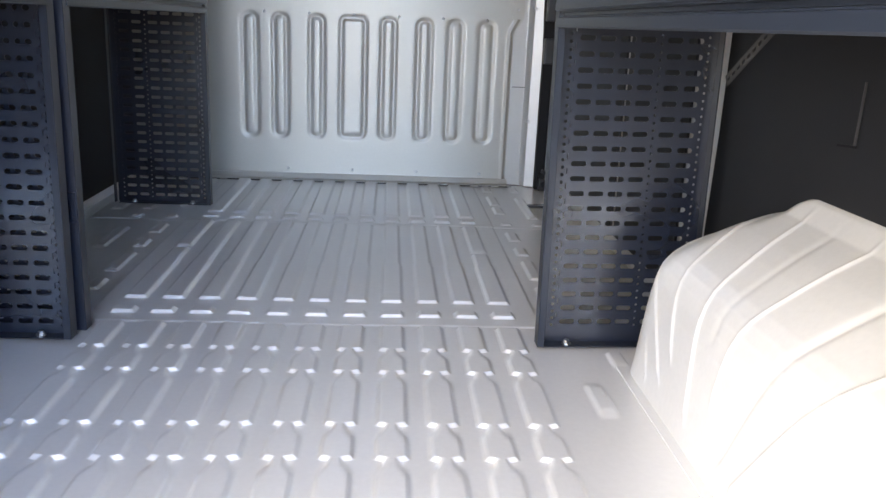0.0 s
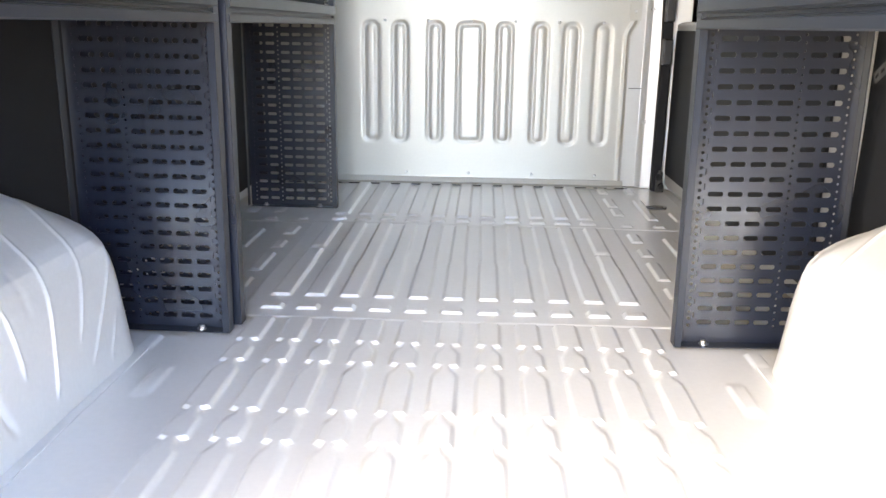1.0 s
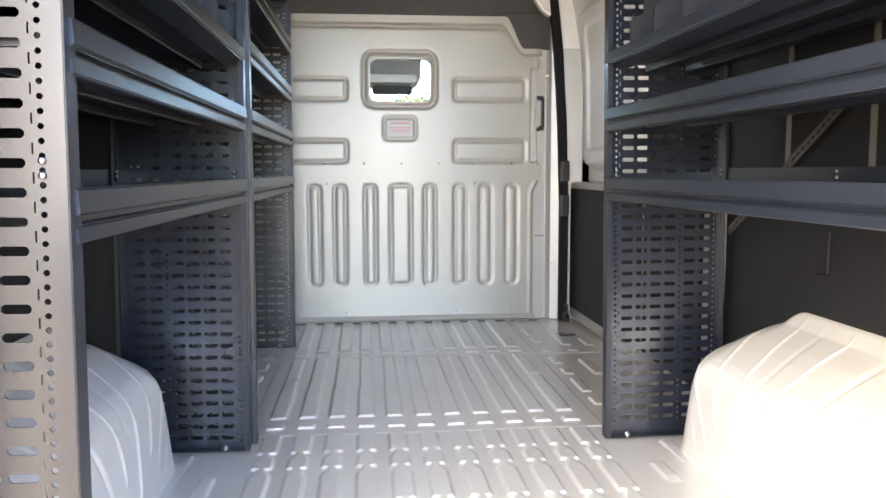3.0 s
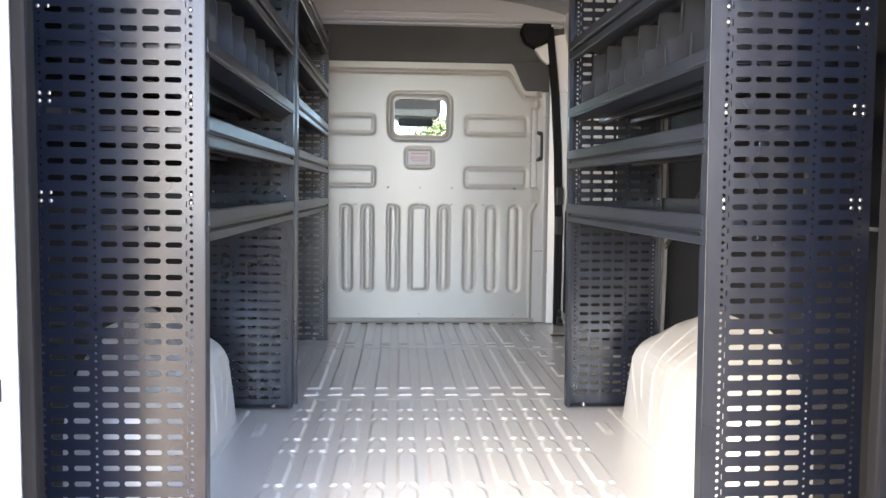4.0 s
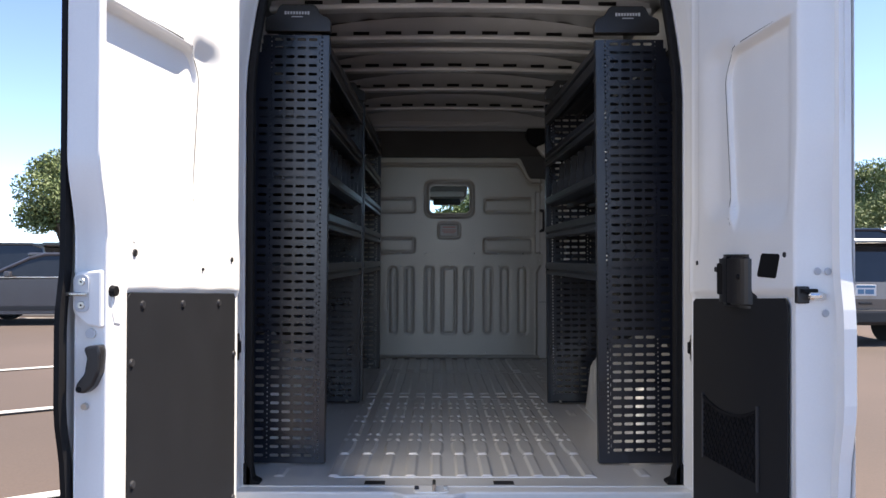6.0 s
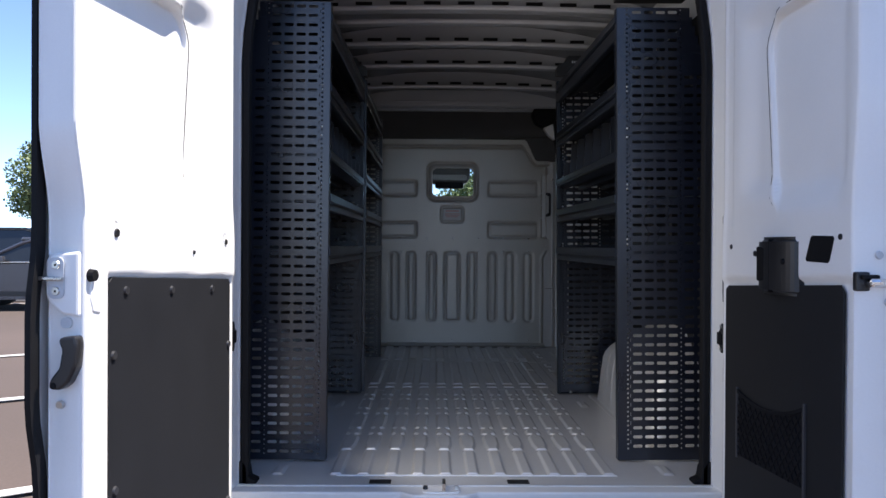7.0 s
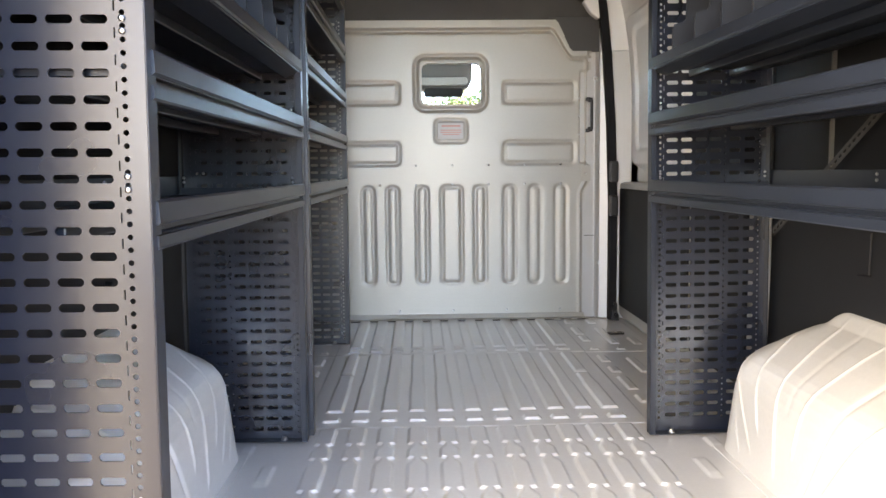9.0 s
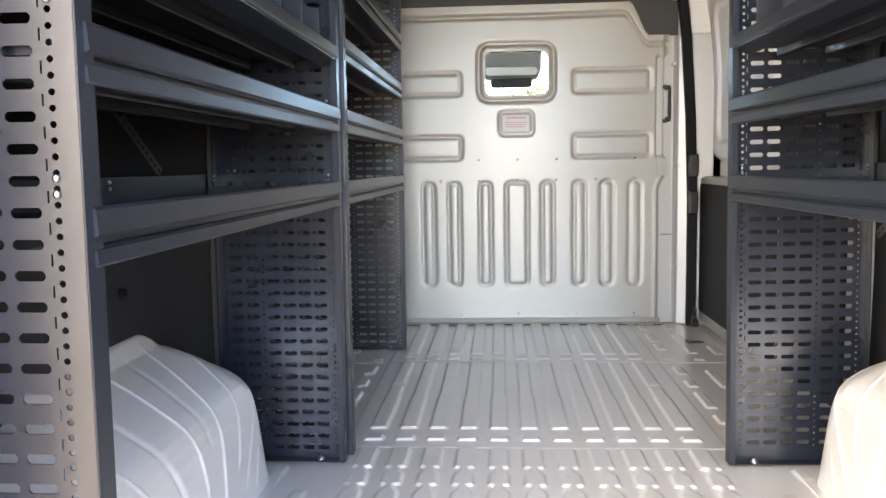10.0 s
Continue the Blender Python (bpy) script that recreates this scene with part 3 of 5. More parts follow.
def lip_profile(z1, deep):
    """The front edge of a shelf: an upper fold, a set-back groove and a lower fold."""
    return [(0.020, z1 - 0.003), (0.004, z1), (0.0, z1 - 0.004), (-0.002, z1 - 0.031), (0.002, z1 - 0.034), (0.014, z1 - 0.037),
            (0.014, z1 - 0.044), (0.001, z1 - 0.048), (0.0, z1 - deep + 0.003), (0.003, z1 - deep), (0.024, z1 - deep), (0.024, z1 - deep + 0.003),
            (0.006, z1 - deep + 0.004), (0.006, z1 - 0.045), (0.018, z1 - 0.042), (0.018, z1 - 0.036), (0.004, z1 - 0.030), (0.005, z1 - 0.006)]


def shelf(parent, x, sign, y0, y1, z1, depth, deep=0.067, plain=False):
    """One shelf between two uprights. z1: the top of its front edge."""
    sh = part("shelf", box((min(sign * 0.004, sign * depth), y0, z1 - 0.036), (max(sign * 0.004, sign * depth), y1, z1 - 0.033), 0), CHARCOAL_LIP, parent)
    sh.location = (x, 0, 0)
    if plain:
        path = [(0.014, z1), (0.0, z1 - 0.002), (-0.002, z1 - 0.028), (0.001, z1 - 0.032), (0.05, z1 - 0.050), (0.05, z1 - 0.047), (0.004, z1 - 0.028), (0.004, z1 - 0.006), (0.014, z1 - 0.003)]
    else:
        path = lip_profile(z1, deep)
    part("front_lip", prism([(sign * u, z) for u, z in path], y0, y1, "y"), CHARCOAL_LIP, sh)
    # upright fold along the back and stiffeners beneath
    b0, b1 = sorted((sign * depth, sign * (depth - 0.003)))
    part("back_lip", box((b0, y0, z1 - 0.036), (b1, y1, z1 + 0.022), 0.0008, 1), CHARCOAL_LIP, sh)
    for k in (0.36, 0.70):
        a0, a1 = sorted((sign * (depth * k - 0.012), sign * (depth * k + 0.012)))
        part("stiffener", box((a0, y0, z1 - 0.056), (a1, y1, z1 - 0.0355), 0.003), CHARCOAL_LIP, sh)
    for ye, d in ((y0, 1), (y1, -1)):
        e0, e1 = sorted((ye, ye + d * 0.0025))
        c0, c1 = sorted((sign * 0.022, sign * (depth - 0.004)))
        part("end_tab", box((c0, e0, z1 - 0.034), (c1, e1, z1 - 0.012), 0.0006, 1), CHARCOAL_LIP, sh)
        screws(sh, [(sign * u, ye + d * 0.005, z1 + dz) for u in (0.036, depth - 0.02) for dz in (0.004, 0.017)])
    if y1 - y0 > 1:
        ym = (y0 + y1) / 2 + 0.1
        screws(sh, [(sign * (depth - 0.007), ym + dy, z1 + dz) for dy in (0.0,) for dz in (-0.002, 0.012)])
    return sh


def divider(parent, x, sign, y, z, depth, tall):
    """A thin upright bin divider with a cut-down front corner."""
    out = [(0.010, z), (0.010, z + 0.088), (0.014, z + 0.100), (0.040, z + 0.106), (0.046, z + 0.116), (0.050, z + tall - 0.006), (0.058, z + tall), (depth - 0.012, z + tall), (depth - 0.012, z)]
    ob = part("divider", prism([(sign * u, w) for u, w in out], y - 0.0012, y + 0.0012, "y"), DIVIDER, parent)
    part("front_fold", prism([(sign * a, w) for a, w in ((0.046, z + 0.116), (0.049, z + 0.116), (0.053, z + tall - 0.006), (0.050, z + tall - 0.006))], y - 0.005, y + 0.005, "y"), DIVIDER, ob)
    part("front_fold", prism([(sign * a, w) for a, w in ((0.009, z), (0.012, z), (0.012, z + 0.088), (0.009, z + 0.088))], y - 0.005, y + 0.005, "y"), DIVIDER, ob)
    return ob


DIVIDER = material("grey_divider_steel", (0.013, 0.0145, 0.018), 0.40, 0.0, 0.12, 8, 300, 0.05)


def brace(parent, x, sign, a, b):
    """A perforated strap that runs aslant across the back of the unit. a, b: (y, z)."""
    a, b = Vector(a), Vector(b)
    n = int((b - a).length / 0.025)
    cells = []
    for k in range(n):
        cells.append((-0.0125, 0.0125, k * 0.025, (k + 1) * 0.025, 0.008, 0.016))
    v, f = perforated(cells, 0.002)
    d = (b - a).normalized()
    s = Vector((-d.y, d.x))
    verts = []
    for u, w, t in v:
        p = a + d * w + s * u
        verts.append((x + sign * (-t), p.x, p.y))
    seen, pick = {}, []
    for p in verts:
        pick.append(seen.setdefault(tuple(round(c, 5) for c in p), len(seen)))
    verts, f = list(seen), [tuple(pick[i] for i in q) for q in f]
    pieces(verts, f, "brace", STRAP, parent, label="perforated diagonal steel strap")


STRAP = material("dull_grey_strap", (0.050, 0.050, 0.051), 0.45, 0.2, 0.1, 12, 200)


def header_cap(parent, x, sign, y):
    """The moulded cap over an upright, with a plain pale mark where a maker's name stands."""
    u = [(-0.006, 1.690), (-0.006, 1.730), (0.004, 1.746), (0.035, 1.760), (0.05, 1.788), (0.062, 1.796), (0.185, 1.796), (0.197, 1.788), (0.210, 1.760), (0.245, 1.744), (0.250, 1.730), (0.250, 1.690)]
    cap = part("cap", prism([(x + sign * a, z) for a, z in u], y - 0.010, y + 0.034, "y", 0.003), PLASTIC, parent, "black moulded end cap with a pale maker's mark")
    c = x + sign * 0.125
    for k in range(9):
        w = 0.0085
        xx = c - 0.045 + k * 0.0112
        h = 0.011 if 0 < k < 8 else 0.013
        part("mark", box((xx - w / 2, y - 0.0118, 1.762 - h / 2), (xx + w / 2 - 0.001, y - 0.0095, 1.762 + h / 2)), LOGO_GREY, cap, "pale letter-sized mark")
    part("mark", box((c - 0.022, y - 0.0118, 1.7455), (c + 0.022, y - 0.0095, 1.7485)), LOGO_GREY, cap, "pale letter-sized mark")


def shelving_unit(x, sign, y0, y1, label, tray, braces, cap_rear=True, cap_front=False):
    unit = thing("shelving_unit", label, "shelving", group="van shelving units")
    end_panel(unit, x, y0, sign, -1)
    end_panel(unit, x, y1, sign, 1)
    xi = x + sign * 0.0
    ya, yb = y0 + 0.016, y1 - 0.016
    for z1, depth in ((0.783, 0.375), (0.981, 0.372)):
        shelf(unit, xi - sign * 0.006, sign, ya, yb, z1, depth)
    if tray:
        sh = shelf(unit, xi - sign * 0.004, sign, ya, yb, 1.141, 0.36, plain=True)
        for k in range(7):
            divider(sh, 0, sign, 0.79 + 0.1735 * k, 1.108, 0.355, 0.205)
    else:
        shelf(unit, xi - sign * 0.004, sign, ya, yb, 1.178, 0.36)
    shelf(unit, xi - sign * 0.004, sign, ya, yb, 1.388, 0.335, deep=0.072)
    shelf(unit, xi - sign * 0.004, sign, ya, yb, 1.645, 0.26, deep=0.095)
    for a, b in braces:
        brace(unit, x + sign * 0.382, sign, a, b)
    # bright assembly screws through the slotted ends, by the edge and at the back
    zs = (0.797, 0.814, 1.000, 1.016, 1.190, 1.222, 1.358, 1.375)
    screws(unit, [(x + sign * u, y0 - 0.002, z) for u in ((0.027, 0.311, 0.331) if sign < 0 else (0.035, 0.319, 0.339)) for z in zs])
    if cap_rear:
        header_cap(unit, x, sign, y0)
    if cap_front:
        header_cap(unit, x, sign, y1 - 0.03)
    return unit


near_bins = shelving_unit(-0.528, -1, 0.655, 2.030, "charcoal steel van shelving with slotted ends and a divided bin shelf", True, (((1.47, 0.985), (1.76, 0.80)),))
far_shelves = shelving_unit(-0.520, -1, 2.058, 3.425, "charcoal steel van shelving unit with slotted ends and five empty shelves", False, ())
door_bins = shelving_unit(0.546, 1, 0.655, 2.030, "charcoal steel van shelving unit with slotted ends opposite the bin shelf", True, (((2.02, 0.615), (1.40, 0.985)),))
# the cap on the far end of the unit by the sliding door
cap = thing("end_cap", "black moulded shelving cap with a pale maker's mark", "end cap")
header_cap(cap, 0.546, 1, 1.985)


def settle(ob, foot, place, turn, lean):
    """Moves a fitted unit's foot to its place, with its slight turn and lean (radians)."""
    ob.matrix_world = Matrix.Translation((*place, 0)) @ Euler((0, lean, turn)).to_matrix().to_4x4() @ Matrix.Translation((-foot[0], -foot[1], 0))


settle(near_bins, (-0.5255, 0.655), (-0.534, 0.655), -0.0055, 0.008)
settle(far_shelves, (-0.5175, 3.425), (-0.514, 3.420), 0.0, 0.004)
for ob in (door_bins, cap):
    settle(ob, (0.5435, 0.655), (0.541, 0.655), 0.0135, -0.010)


NET = material("net_cord_black", (0.0095, 0.0095, 0.0110), 0.85, 0.0, 0.2, 10, 100, spec=0.15)
ROD = material("dull_grey_rod", (0.035, 0.035, 0.038), 0.5, 0.0, 0.1, 10, 100)

# ---- rear opening: jambs, sill, doors ----
def rear_jamb(sign, name):
    """The corner post: a seal on the flange at the load floor's edge, and a white face that opens outward to the back."""
    j = thing(name, "white painted rear door jamb with a black rubber seal", "door jamb", kind="structure")
    zs = [-0.10 + 0.1 * i for i in range(20)]
    def off(z):
        return min(0.0, side(max(z, 0)) - 0.945) * 0.8
    plan = [(0.776, 0.318), (0.776, 0.296), (0.781, 0.280), (0.791, 0.200), (0.800, 0.160), (0.815, 0.146), (0.905, 0.145), (1.018, 0.15), (1.018, 0.345), (0.83, 0.345)]
    v, f, n = [], [], len(plan)
    for z in zs:
        v.extend((sign * (x + off(z)), y, z) for x, y in plan)
    for k in range(len(zs) - 1):
        for a in range(n):
            b = (a + 1) % n
            f.append((k * n + a, k * n + b, (k + 1) * n + b, (k + 1) * n + a))
    pieces(v, f, "post", WHITE, j)
    def prof(a, b):
        return [(sign * (a + off(z)), z) for z in zs] + [(sign * (b + off(z)), z) for z in zs[::-1]]
    part("inner_post", prism(prof(0.80, 0.93), 0.346, 0.40, "y"), BODY_GREY, j)
    part("seal", prism(prof(0.747, 0.774), 0.290, 0.328, "y", 0.007), RUBBER, j, "black rubber door seal")
    # a catch: a plate with two bolted ears, a tongue towards the load floor and a dark mouth
    ears = [(0.190, 0.486), (0.196, 0.470), (0.208, 0.464), (0.218, 0.470), (0.219, 0.484), (0.230, 0.488), (0.230, 0.534), (0.219, 0.538), (0.218, 0.552), (0.206, 0.560), (0.194, 0.553), (0.190, 0.538)]
    catch = part("catch", prism(ears, sign * 0.785 - 0.007, sign * 0.785 + 0.010, "x", 0.003), PLASTIC, j, "black door catch with two bolts")
    part("rib", box((sign * 0.777 - 0.005, 0.224, 0.492), (sign * 0.777 + 0.005, 0.230, 0.530), 0.002), PLASTIC, catch)
    part("mouth", box((sign * 0.777 - 0.003, 0.195, 0.490), (sign * 0.777 + 0.003, 0.206, 0.528), 0.001), RUBBER, catch)
    part("roller", cyl((sign * 0.775, 0.213, 0.492), (sign * 0.775, 0.213, 0.530), 0.006, 0.006, 12), RUBBER, catch)
    for z in (0.476, 0.548):
        part("bolt", cyl((sign * 0.790, 0.206, z), (sign * 0.775, 0.206, z), 0.0065, 0.006, 10), ZINC, catch)
    part("check_slot", prism([(0.186, 0.925), (0.204, 0.912), (0.214, 0.898), (0.216, 0.80), (0.213, 0.66), (0.211, 0.640), (0.209, 0.628), (0.2085, 0.66), (0.199, 0.78)], sign * 0.789 - 0.005, sign * 0.789 + 0.006, "x"), CONSOLE, j, "dark gap of the door check beside the hinge")
    if sign > 0:
        part("lamp_edge", prism([(0.183, 0.922), (0.189, 0.919), (0.1905, 0.898), (0.188, 0.896)], sign * 0.789 - 0.0055, sign * 0.789 + 0.004, "x"), TAIL_RED, j, "red edge of the tail lamp seen through the gap")
    for z0, z1 in ((0.372, 0.390), (0.396, 0.416)):
        part("plug", box((sign * 0.789 - 0.006, 0.2005, z0), (sign * 0.789 + 0.006, 0.2022, z1), 0.0005), RUBBER, j)
    return j


for sgn, side_name in ((-1, "jamb_left"), (1, "jamb_right")):
    rear_jamb(sgn, side_name).location = (0, 0.055, -0.015)
top = mesh_object("header_rear", prism([(0.21, 1.86), (0.21, 2.02), (0.39, 2.02), (0.39, 1.90), (0.29, 1.86)], -0.90, 0.90, "x", 0.004), WHITE)
tagged(top, "white painted header over the rear doors", "header", kind="structure")

sill = thing("sill", "white painted rear sill with a latch recess and black slots", "sill", kind="structure")
part("tread", prism([(0.333, -0.012), (0.333, 0.003), (0.44, 0.003), (0.44, -0.012)], -0.86, 0.86, "x", 0.002), FLOOR_GREY, sill)
outline = [(-0.86, 0.266), (-0.245, 0.266), (-0.205, 0.234), (-0.035, 0.234), (0.005, 0.266), (0.86, 0.266), (0.86, 0.335), (-0.86, 0.335)]
part("apron", prism(outline, -0.075, 0.0, "z", 0.006), WHITE, sill)
part("ridge", box((-0.47, 0.441, -0.002), (0.49, 0.449, 0.006), 0.002), WHITE, sill)
for x in (-0.316, 0.143):
    part("slot", box((x - 0.037, 0.348, -0.004), (x + 0.037, 0.396, 0.0045), 0.003), PLASTIC, sill, "black plastic sill slot")
part("striker_plate", prism(rounded(-0.115, 0.290, 0.12, 0.07, 0.02), 0.0, 0.004, "z"), WHITE_SATIN, sill)
bm = bmesh.new()
add_cyl(bm, (-0.105, 0.265, 0.0), (-0.105, 0.265, 0.022), 0.006)
add_cyl(bm, (-0.105, 0.320, 0.0), (-0.105, 0.320, 0.022), 0.006)
add_cyl(bm, (-0.105, 0.260, 0.022), (-0.105, 0.325, 0.022), 0.006)
part("striker", bm, ZINC, sill)
for x in (-0.165, -0.065):
    part("bolt", cyl((x, 0.290, 0.003), (x, 0.290, 0.014), 0.009, 0.007, 8), PLASTIC if x < -0.1 else ZINC, sill)
bumper = tagged(mesh_object("bumper", box((-0.98, 0.11, -0.30), (0.98, 0.25, -0.10), 0.03, 3), PLASTIC), "black plastic rear bumper below the sill", "bumper")
part("step_pad", box((-0.62, 0.10, -0.098), (0.62, 0.22, -0.092), 0.003), RUBBER, bumper)
for s in (-1, 1):
    buf = thing("door_buffer", "black rubber door buffer at the sill corner", "buffer", group="door buffers")
    part("block", prism([(s * 0.722, 0.0), (s * 0.79, 0.0), (s * 0.79, 0.075), (s * 0.765, 0.078), (s * 0.750, 0.055), (s * 0.745, 0.022), (s * 0.722, 0.012)], 0.345, 0.402, "y", 0.004), RUBBER, buf)


def rear_door(sign, open_deg, hx, hy, W, fall, name, label):
    """A rear door leaf laid on its hinge line: u from the hinge to the free edge, h inward from the outer skin, swung open."""
    d = thing(name, label, "door", kind="structure")
    d.location.z = -0.016
    Z0, Z1 = -0.10, 1.86

    def inward(u, z):
        h = 0.085 * step(0.026, 0.052, u) * (1 - step(W - fall, W - 0.004 if sign < 0 else W - 0.012, u))
        # the pane field: a sharp cut edge at the hinge side and the top, a soft rise at the foot and the free side
        lean = u - 0.315 + 0.11 * (z - 1.17) - 0.9 * np.maximum(0, 0.985 - z) ** 1.0 * 0.6
        dist = ring_groove(lean, z, 0.40, 0.925, 0.80, 1.002, 0.10, 0.02)[1]
        deep = 0.040 if sign < 0 else 0.030
        inside = (1 - step(-0.017, -0.004, dist)) * step(0.885, 0.985, z) * (1 - step(W - fall - 0.085, W - fall - 0.012, u))
        # the inner skin slopes down to that edge from the hinge flange
        slope = step(0.150, 0.270, u) * (1 - step(0.32, 0.42, u)) * band(z, 1.00, 1.40, 0.075)
        h = h - np.maximum((deep - 0.012) * slope, deep * inside)
        h = h - 0.006 * band(u, 0.05, 0.115, 0.012) * step(0.80, 0.95, z)
        h = h + 0.010 * np.exp(-((u - 0.060) / 0.010) ** 2) * 0.5 * band(z, 0.1, 1.7, 0.1)
        h = h - 0.014 * (1 - step(0.700, 0.712, z - 0.045 * (u - 0.07))) * band(u, 0.060, 0.735, 0.010)
        return h + 0.022

    us = np.unique(np.concatenate([np.arange(-0.012, W + 0.001, 0.0085), np.arange(W - fall, W, 0.003), np.arange(0.285, 0.42, 0.003)]).round(4))
    zs = np.unique(np.concatenate([np.arange(Z0, Z1 + 0.001, 0.0105), np.arange(1.36, 1.44, 0.003)]).round(4))
    th = radians(open_deg)
    e = Vector((-sign * math.cos(th), -math.sin(th)))
    nrm = Vector((-sign * math.sin(th), math.cos(th)))

    def lay(u, z, h):
        return (hx + e.x * u + nrm.x * (h - 0.05), hy + e.y * u + nrm.y * (h - 0.05), z)

    def lay_skin(u, z, h):
        """The inner skin's free side draws in towards the waist."""
        u = u - (0.018 * step(W - fall, W - 0.004, u) if sign < 0 else 0)
        return lay(u - (0.034 * (1 - step(0.86, 1.06, z)) * step(0.72, 0.83, u) if sign < 0 else -0.022 * step(0.86, 1.20, z) * step(0.66, 0.73, u)), z, h)

    sheet(us, zs, inward, "inner_skin", WHITE_SATIN, d, place=lay_skin)
    sheet(np.linspace(-0.03, 0.828 if sign < 0 else W + 0.022, 20), np.linspace(Z0 - 0.02, Z1 + 0.01, 12), lambda U, Z: 0.0 * U, "outer_skin", WHITE, d, place=lay)

    def laid(bm, n, mat, label, parent):
        for v in bm.verts:
            v.co = Vector(lay(v.co.x, v.co.z, v.co.y))
        bmesh.ops.recalc_face_normals(bm, faces=bm.faces)
        return part(n, bm, mat, parent or d, label)

    def block(n, mat, u0, u1, z0, z1, h0, h1, bevel=0.003, label="", parent=None):
        return laid(box((u0, h0, z0), (u1, h1, z1), bevel), n, mat, label, parent)

    def outline_block(n, mat, pts, h0, h1, label="", bevel=0.0, parent=None):
        """An outline in (u, z)."""
        return laid(prism(pts, h0, h1, "y", bevel), n, mat, label, parent)

    def edge_block(n, mat, pts, u0, u1, label="", bevel=0.0, parent=None):
        """An outline in (h, z) on the free edge's side."""
        return laid(prism(pts, u0, u1, "x", bevel), n, mat, label, parent)

    def dot(n, mat, u, z, h, r, long=0.008, across=False, parent=None):
        a = Vector(lay(u, z, h))
        b = Vector(lay(u + long, z, h) if across else lay(u, z, h + long))
        return part(n, cyl(a, b, r, r * 0.8, 12), mat, parent or d)

    zz = [Z0 + (Z1 - Z0) * i / 44 for i in range(45)]
    def edge(z):
        """The leaf's free edge swells at its waist and draws in below."""
        a = np.array(z)
        return (0.834 if sign < 0 else W - 0.004) + 0.020 * float(band(a, 0.48, 0.66, 0.16)) - 0.016 * float(1 - step(0.1, 0.45, a))
    outline_block("edge_seal" if sign < 0 else "edge_flange", RUBBER if sign < 0 else WHITE_SATIN, [(edge(z) - 0.012, z) for z in zz] + [(edge(z) + (0.018 if sign < 0 else 0.020), z) for z in zz[::-1]], 0.004, 0.017 if sign < 0 else 0.034, "black rubber seal along the free edge" if sign < 0 else "")
    # a dark strip laid along the cut edge in place of its gap's shadow
    line_uz = [(0.372, 0.915), (0.352, 0.937), (0.340, 0.965)] + [(0.315 - 0.11 * (z - 1.17), z) for z in (1.0, 1.08, 1.16, 1.24, 1.32)]
    line_uz += [(0.295 + 0.105 * (1 - math.cos(a)), 1.322 + 0.104 * math.sin(a)) for a in [math.pi / 2 * k / 7 for k in range(1, 8)]] + [(0.46, 1.427), (0.56, 1.427), (0.64, 1.426)]
    bm = bmesh.new()
    pts = []
    for k, (u, z) in enumerate(line_uz):
        a, b = line_uz[max(0, k - 1)], line_uz[min(len(line_uz) - 1, k + 1)]
        t = Vector((b[0] - a[0], b[1] - a[1])).normalized()
        w = (0.0022 if sign < 0 else 0.0013) * min(1, (k + 0.4) / 3, (len(line_uz) - 0.6 - k) / 3)
        hh = float(inward(np.array(u - 0.006), np.array(z + 0.002 + 0.006 * (u > 0.36 and z > 1.2)))) + 0.0006
        pts.append([bm.verts.new((u + sx * t.y * w, hh - dh, z - sx * t.x * w)) for sx, dh in ((-1, 0), (1, 0), (1, 0.012), (-1, 0.012))])
    for p, q in zip(pts, pts[1:]):
        for i in range(4):
            bm.faces.new((p[i], p[(i + 1) % 4], q[(i + 1) % 4], q[i]))
    bm.faces.new(pts[0][::-1])
    bm.faces.new(pts[-1])
    laid(bm, "pane_edge", RUBBER, "dark strip for the gap shadow along the inner skin's cut edge", None)
    dot("access_hole", RUBBER, 0.147, 1.470, 0.100, 0.010, 0.003)
    return d, block, outline_block, edge_block, dot, laid


d, block, outline_block, edge_block, dot, laid = rear_door(-1, 98.7, -0.791, 0.180, 0.872, 0.014, "door_1", "white rear door leaf standing open with a dark grey lower liner")
outline_block("liner", DOOR_LINER, [(0.082, -0.06), (0.071, -0.03), (0.071, 0.69), (0.082, 0.703), (0.715, 0.733), (0.728, 0.722), (0.728, -0.06)], 0.098, 0.104, "dark grey lower door liner", 0.0015)
for u, z in ((0.66, 0.70), (0.44, 0.69), (0.20, 0.68), (0.712, 0.56), (0.085, 0.51), (0.705, 0.26), (0.085, 0.05), (0.70, 0.0)):
    dot("clip", CLIP_GREY, u, z, 0.103, 0.011, 0.006)
# black sheet showing past the liner's rim, drawn as the shadow there
outline_block("liner_gap", RUBBER, [(0.066, -0.04), (0.066, 0.692), (0.080, 0.709), (0.715, 0.739), (0.731, 0.724), (0.71, 0.60), (0.09, 0.60), (0.09, -0.04)], 0.0915, 0.0955, "dark gap round the liner")
for u, z, r in ((0.706, 0.830, 0.011), (0.112, 0.812, 0.009), (0.322, 0.784, 0.006)):
    dot("plug", PLASTIC, u, z, 0.106, r, 0.005)
for u, z in ((0.712, 0.843), (0.118, 0.823)):
    dot("plug_collar", LOGO_GREY, u, z, 0.104, 0.021, 0.003)
    dot("plug_collar", WHITE_SATIN, u - 0.004, z - 0.004, 0.1045, 0.0155, 0.003)
E = 0.838
edge_block("latch_housing", WHITE_SATIN, [(0.030, 0.685), (0.024, 0.70), (0.024, 0.77), (0.034, 0.785), (0.098, 0.79), (0.098, 0.655), (0.06, 0.66)], E - 0.035, E - 0.004, "", 0.006)
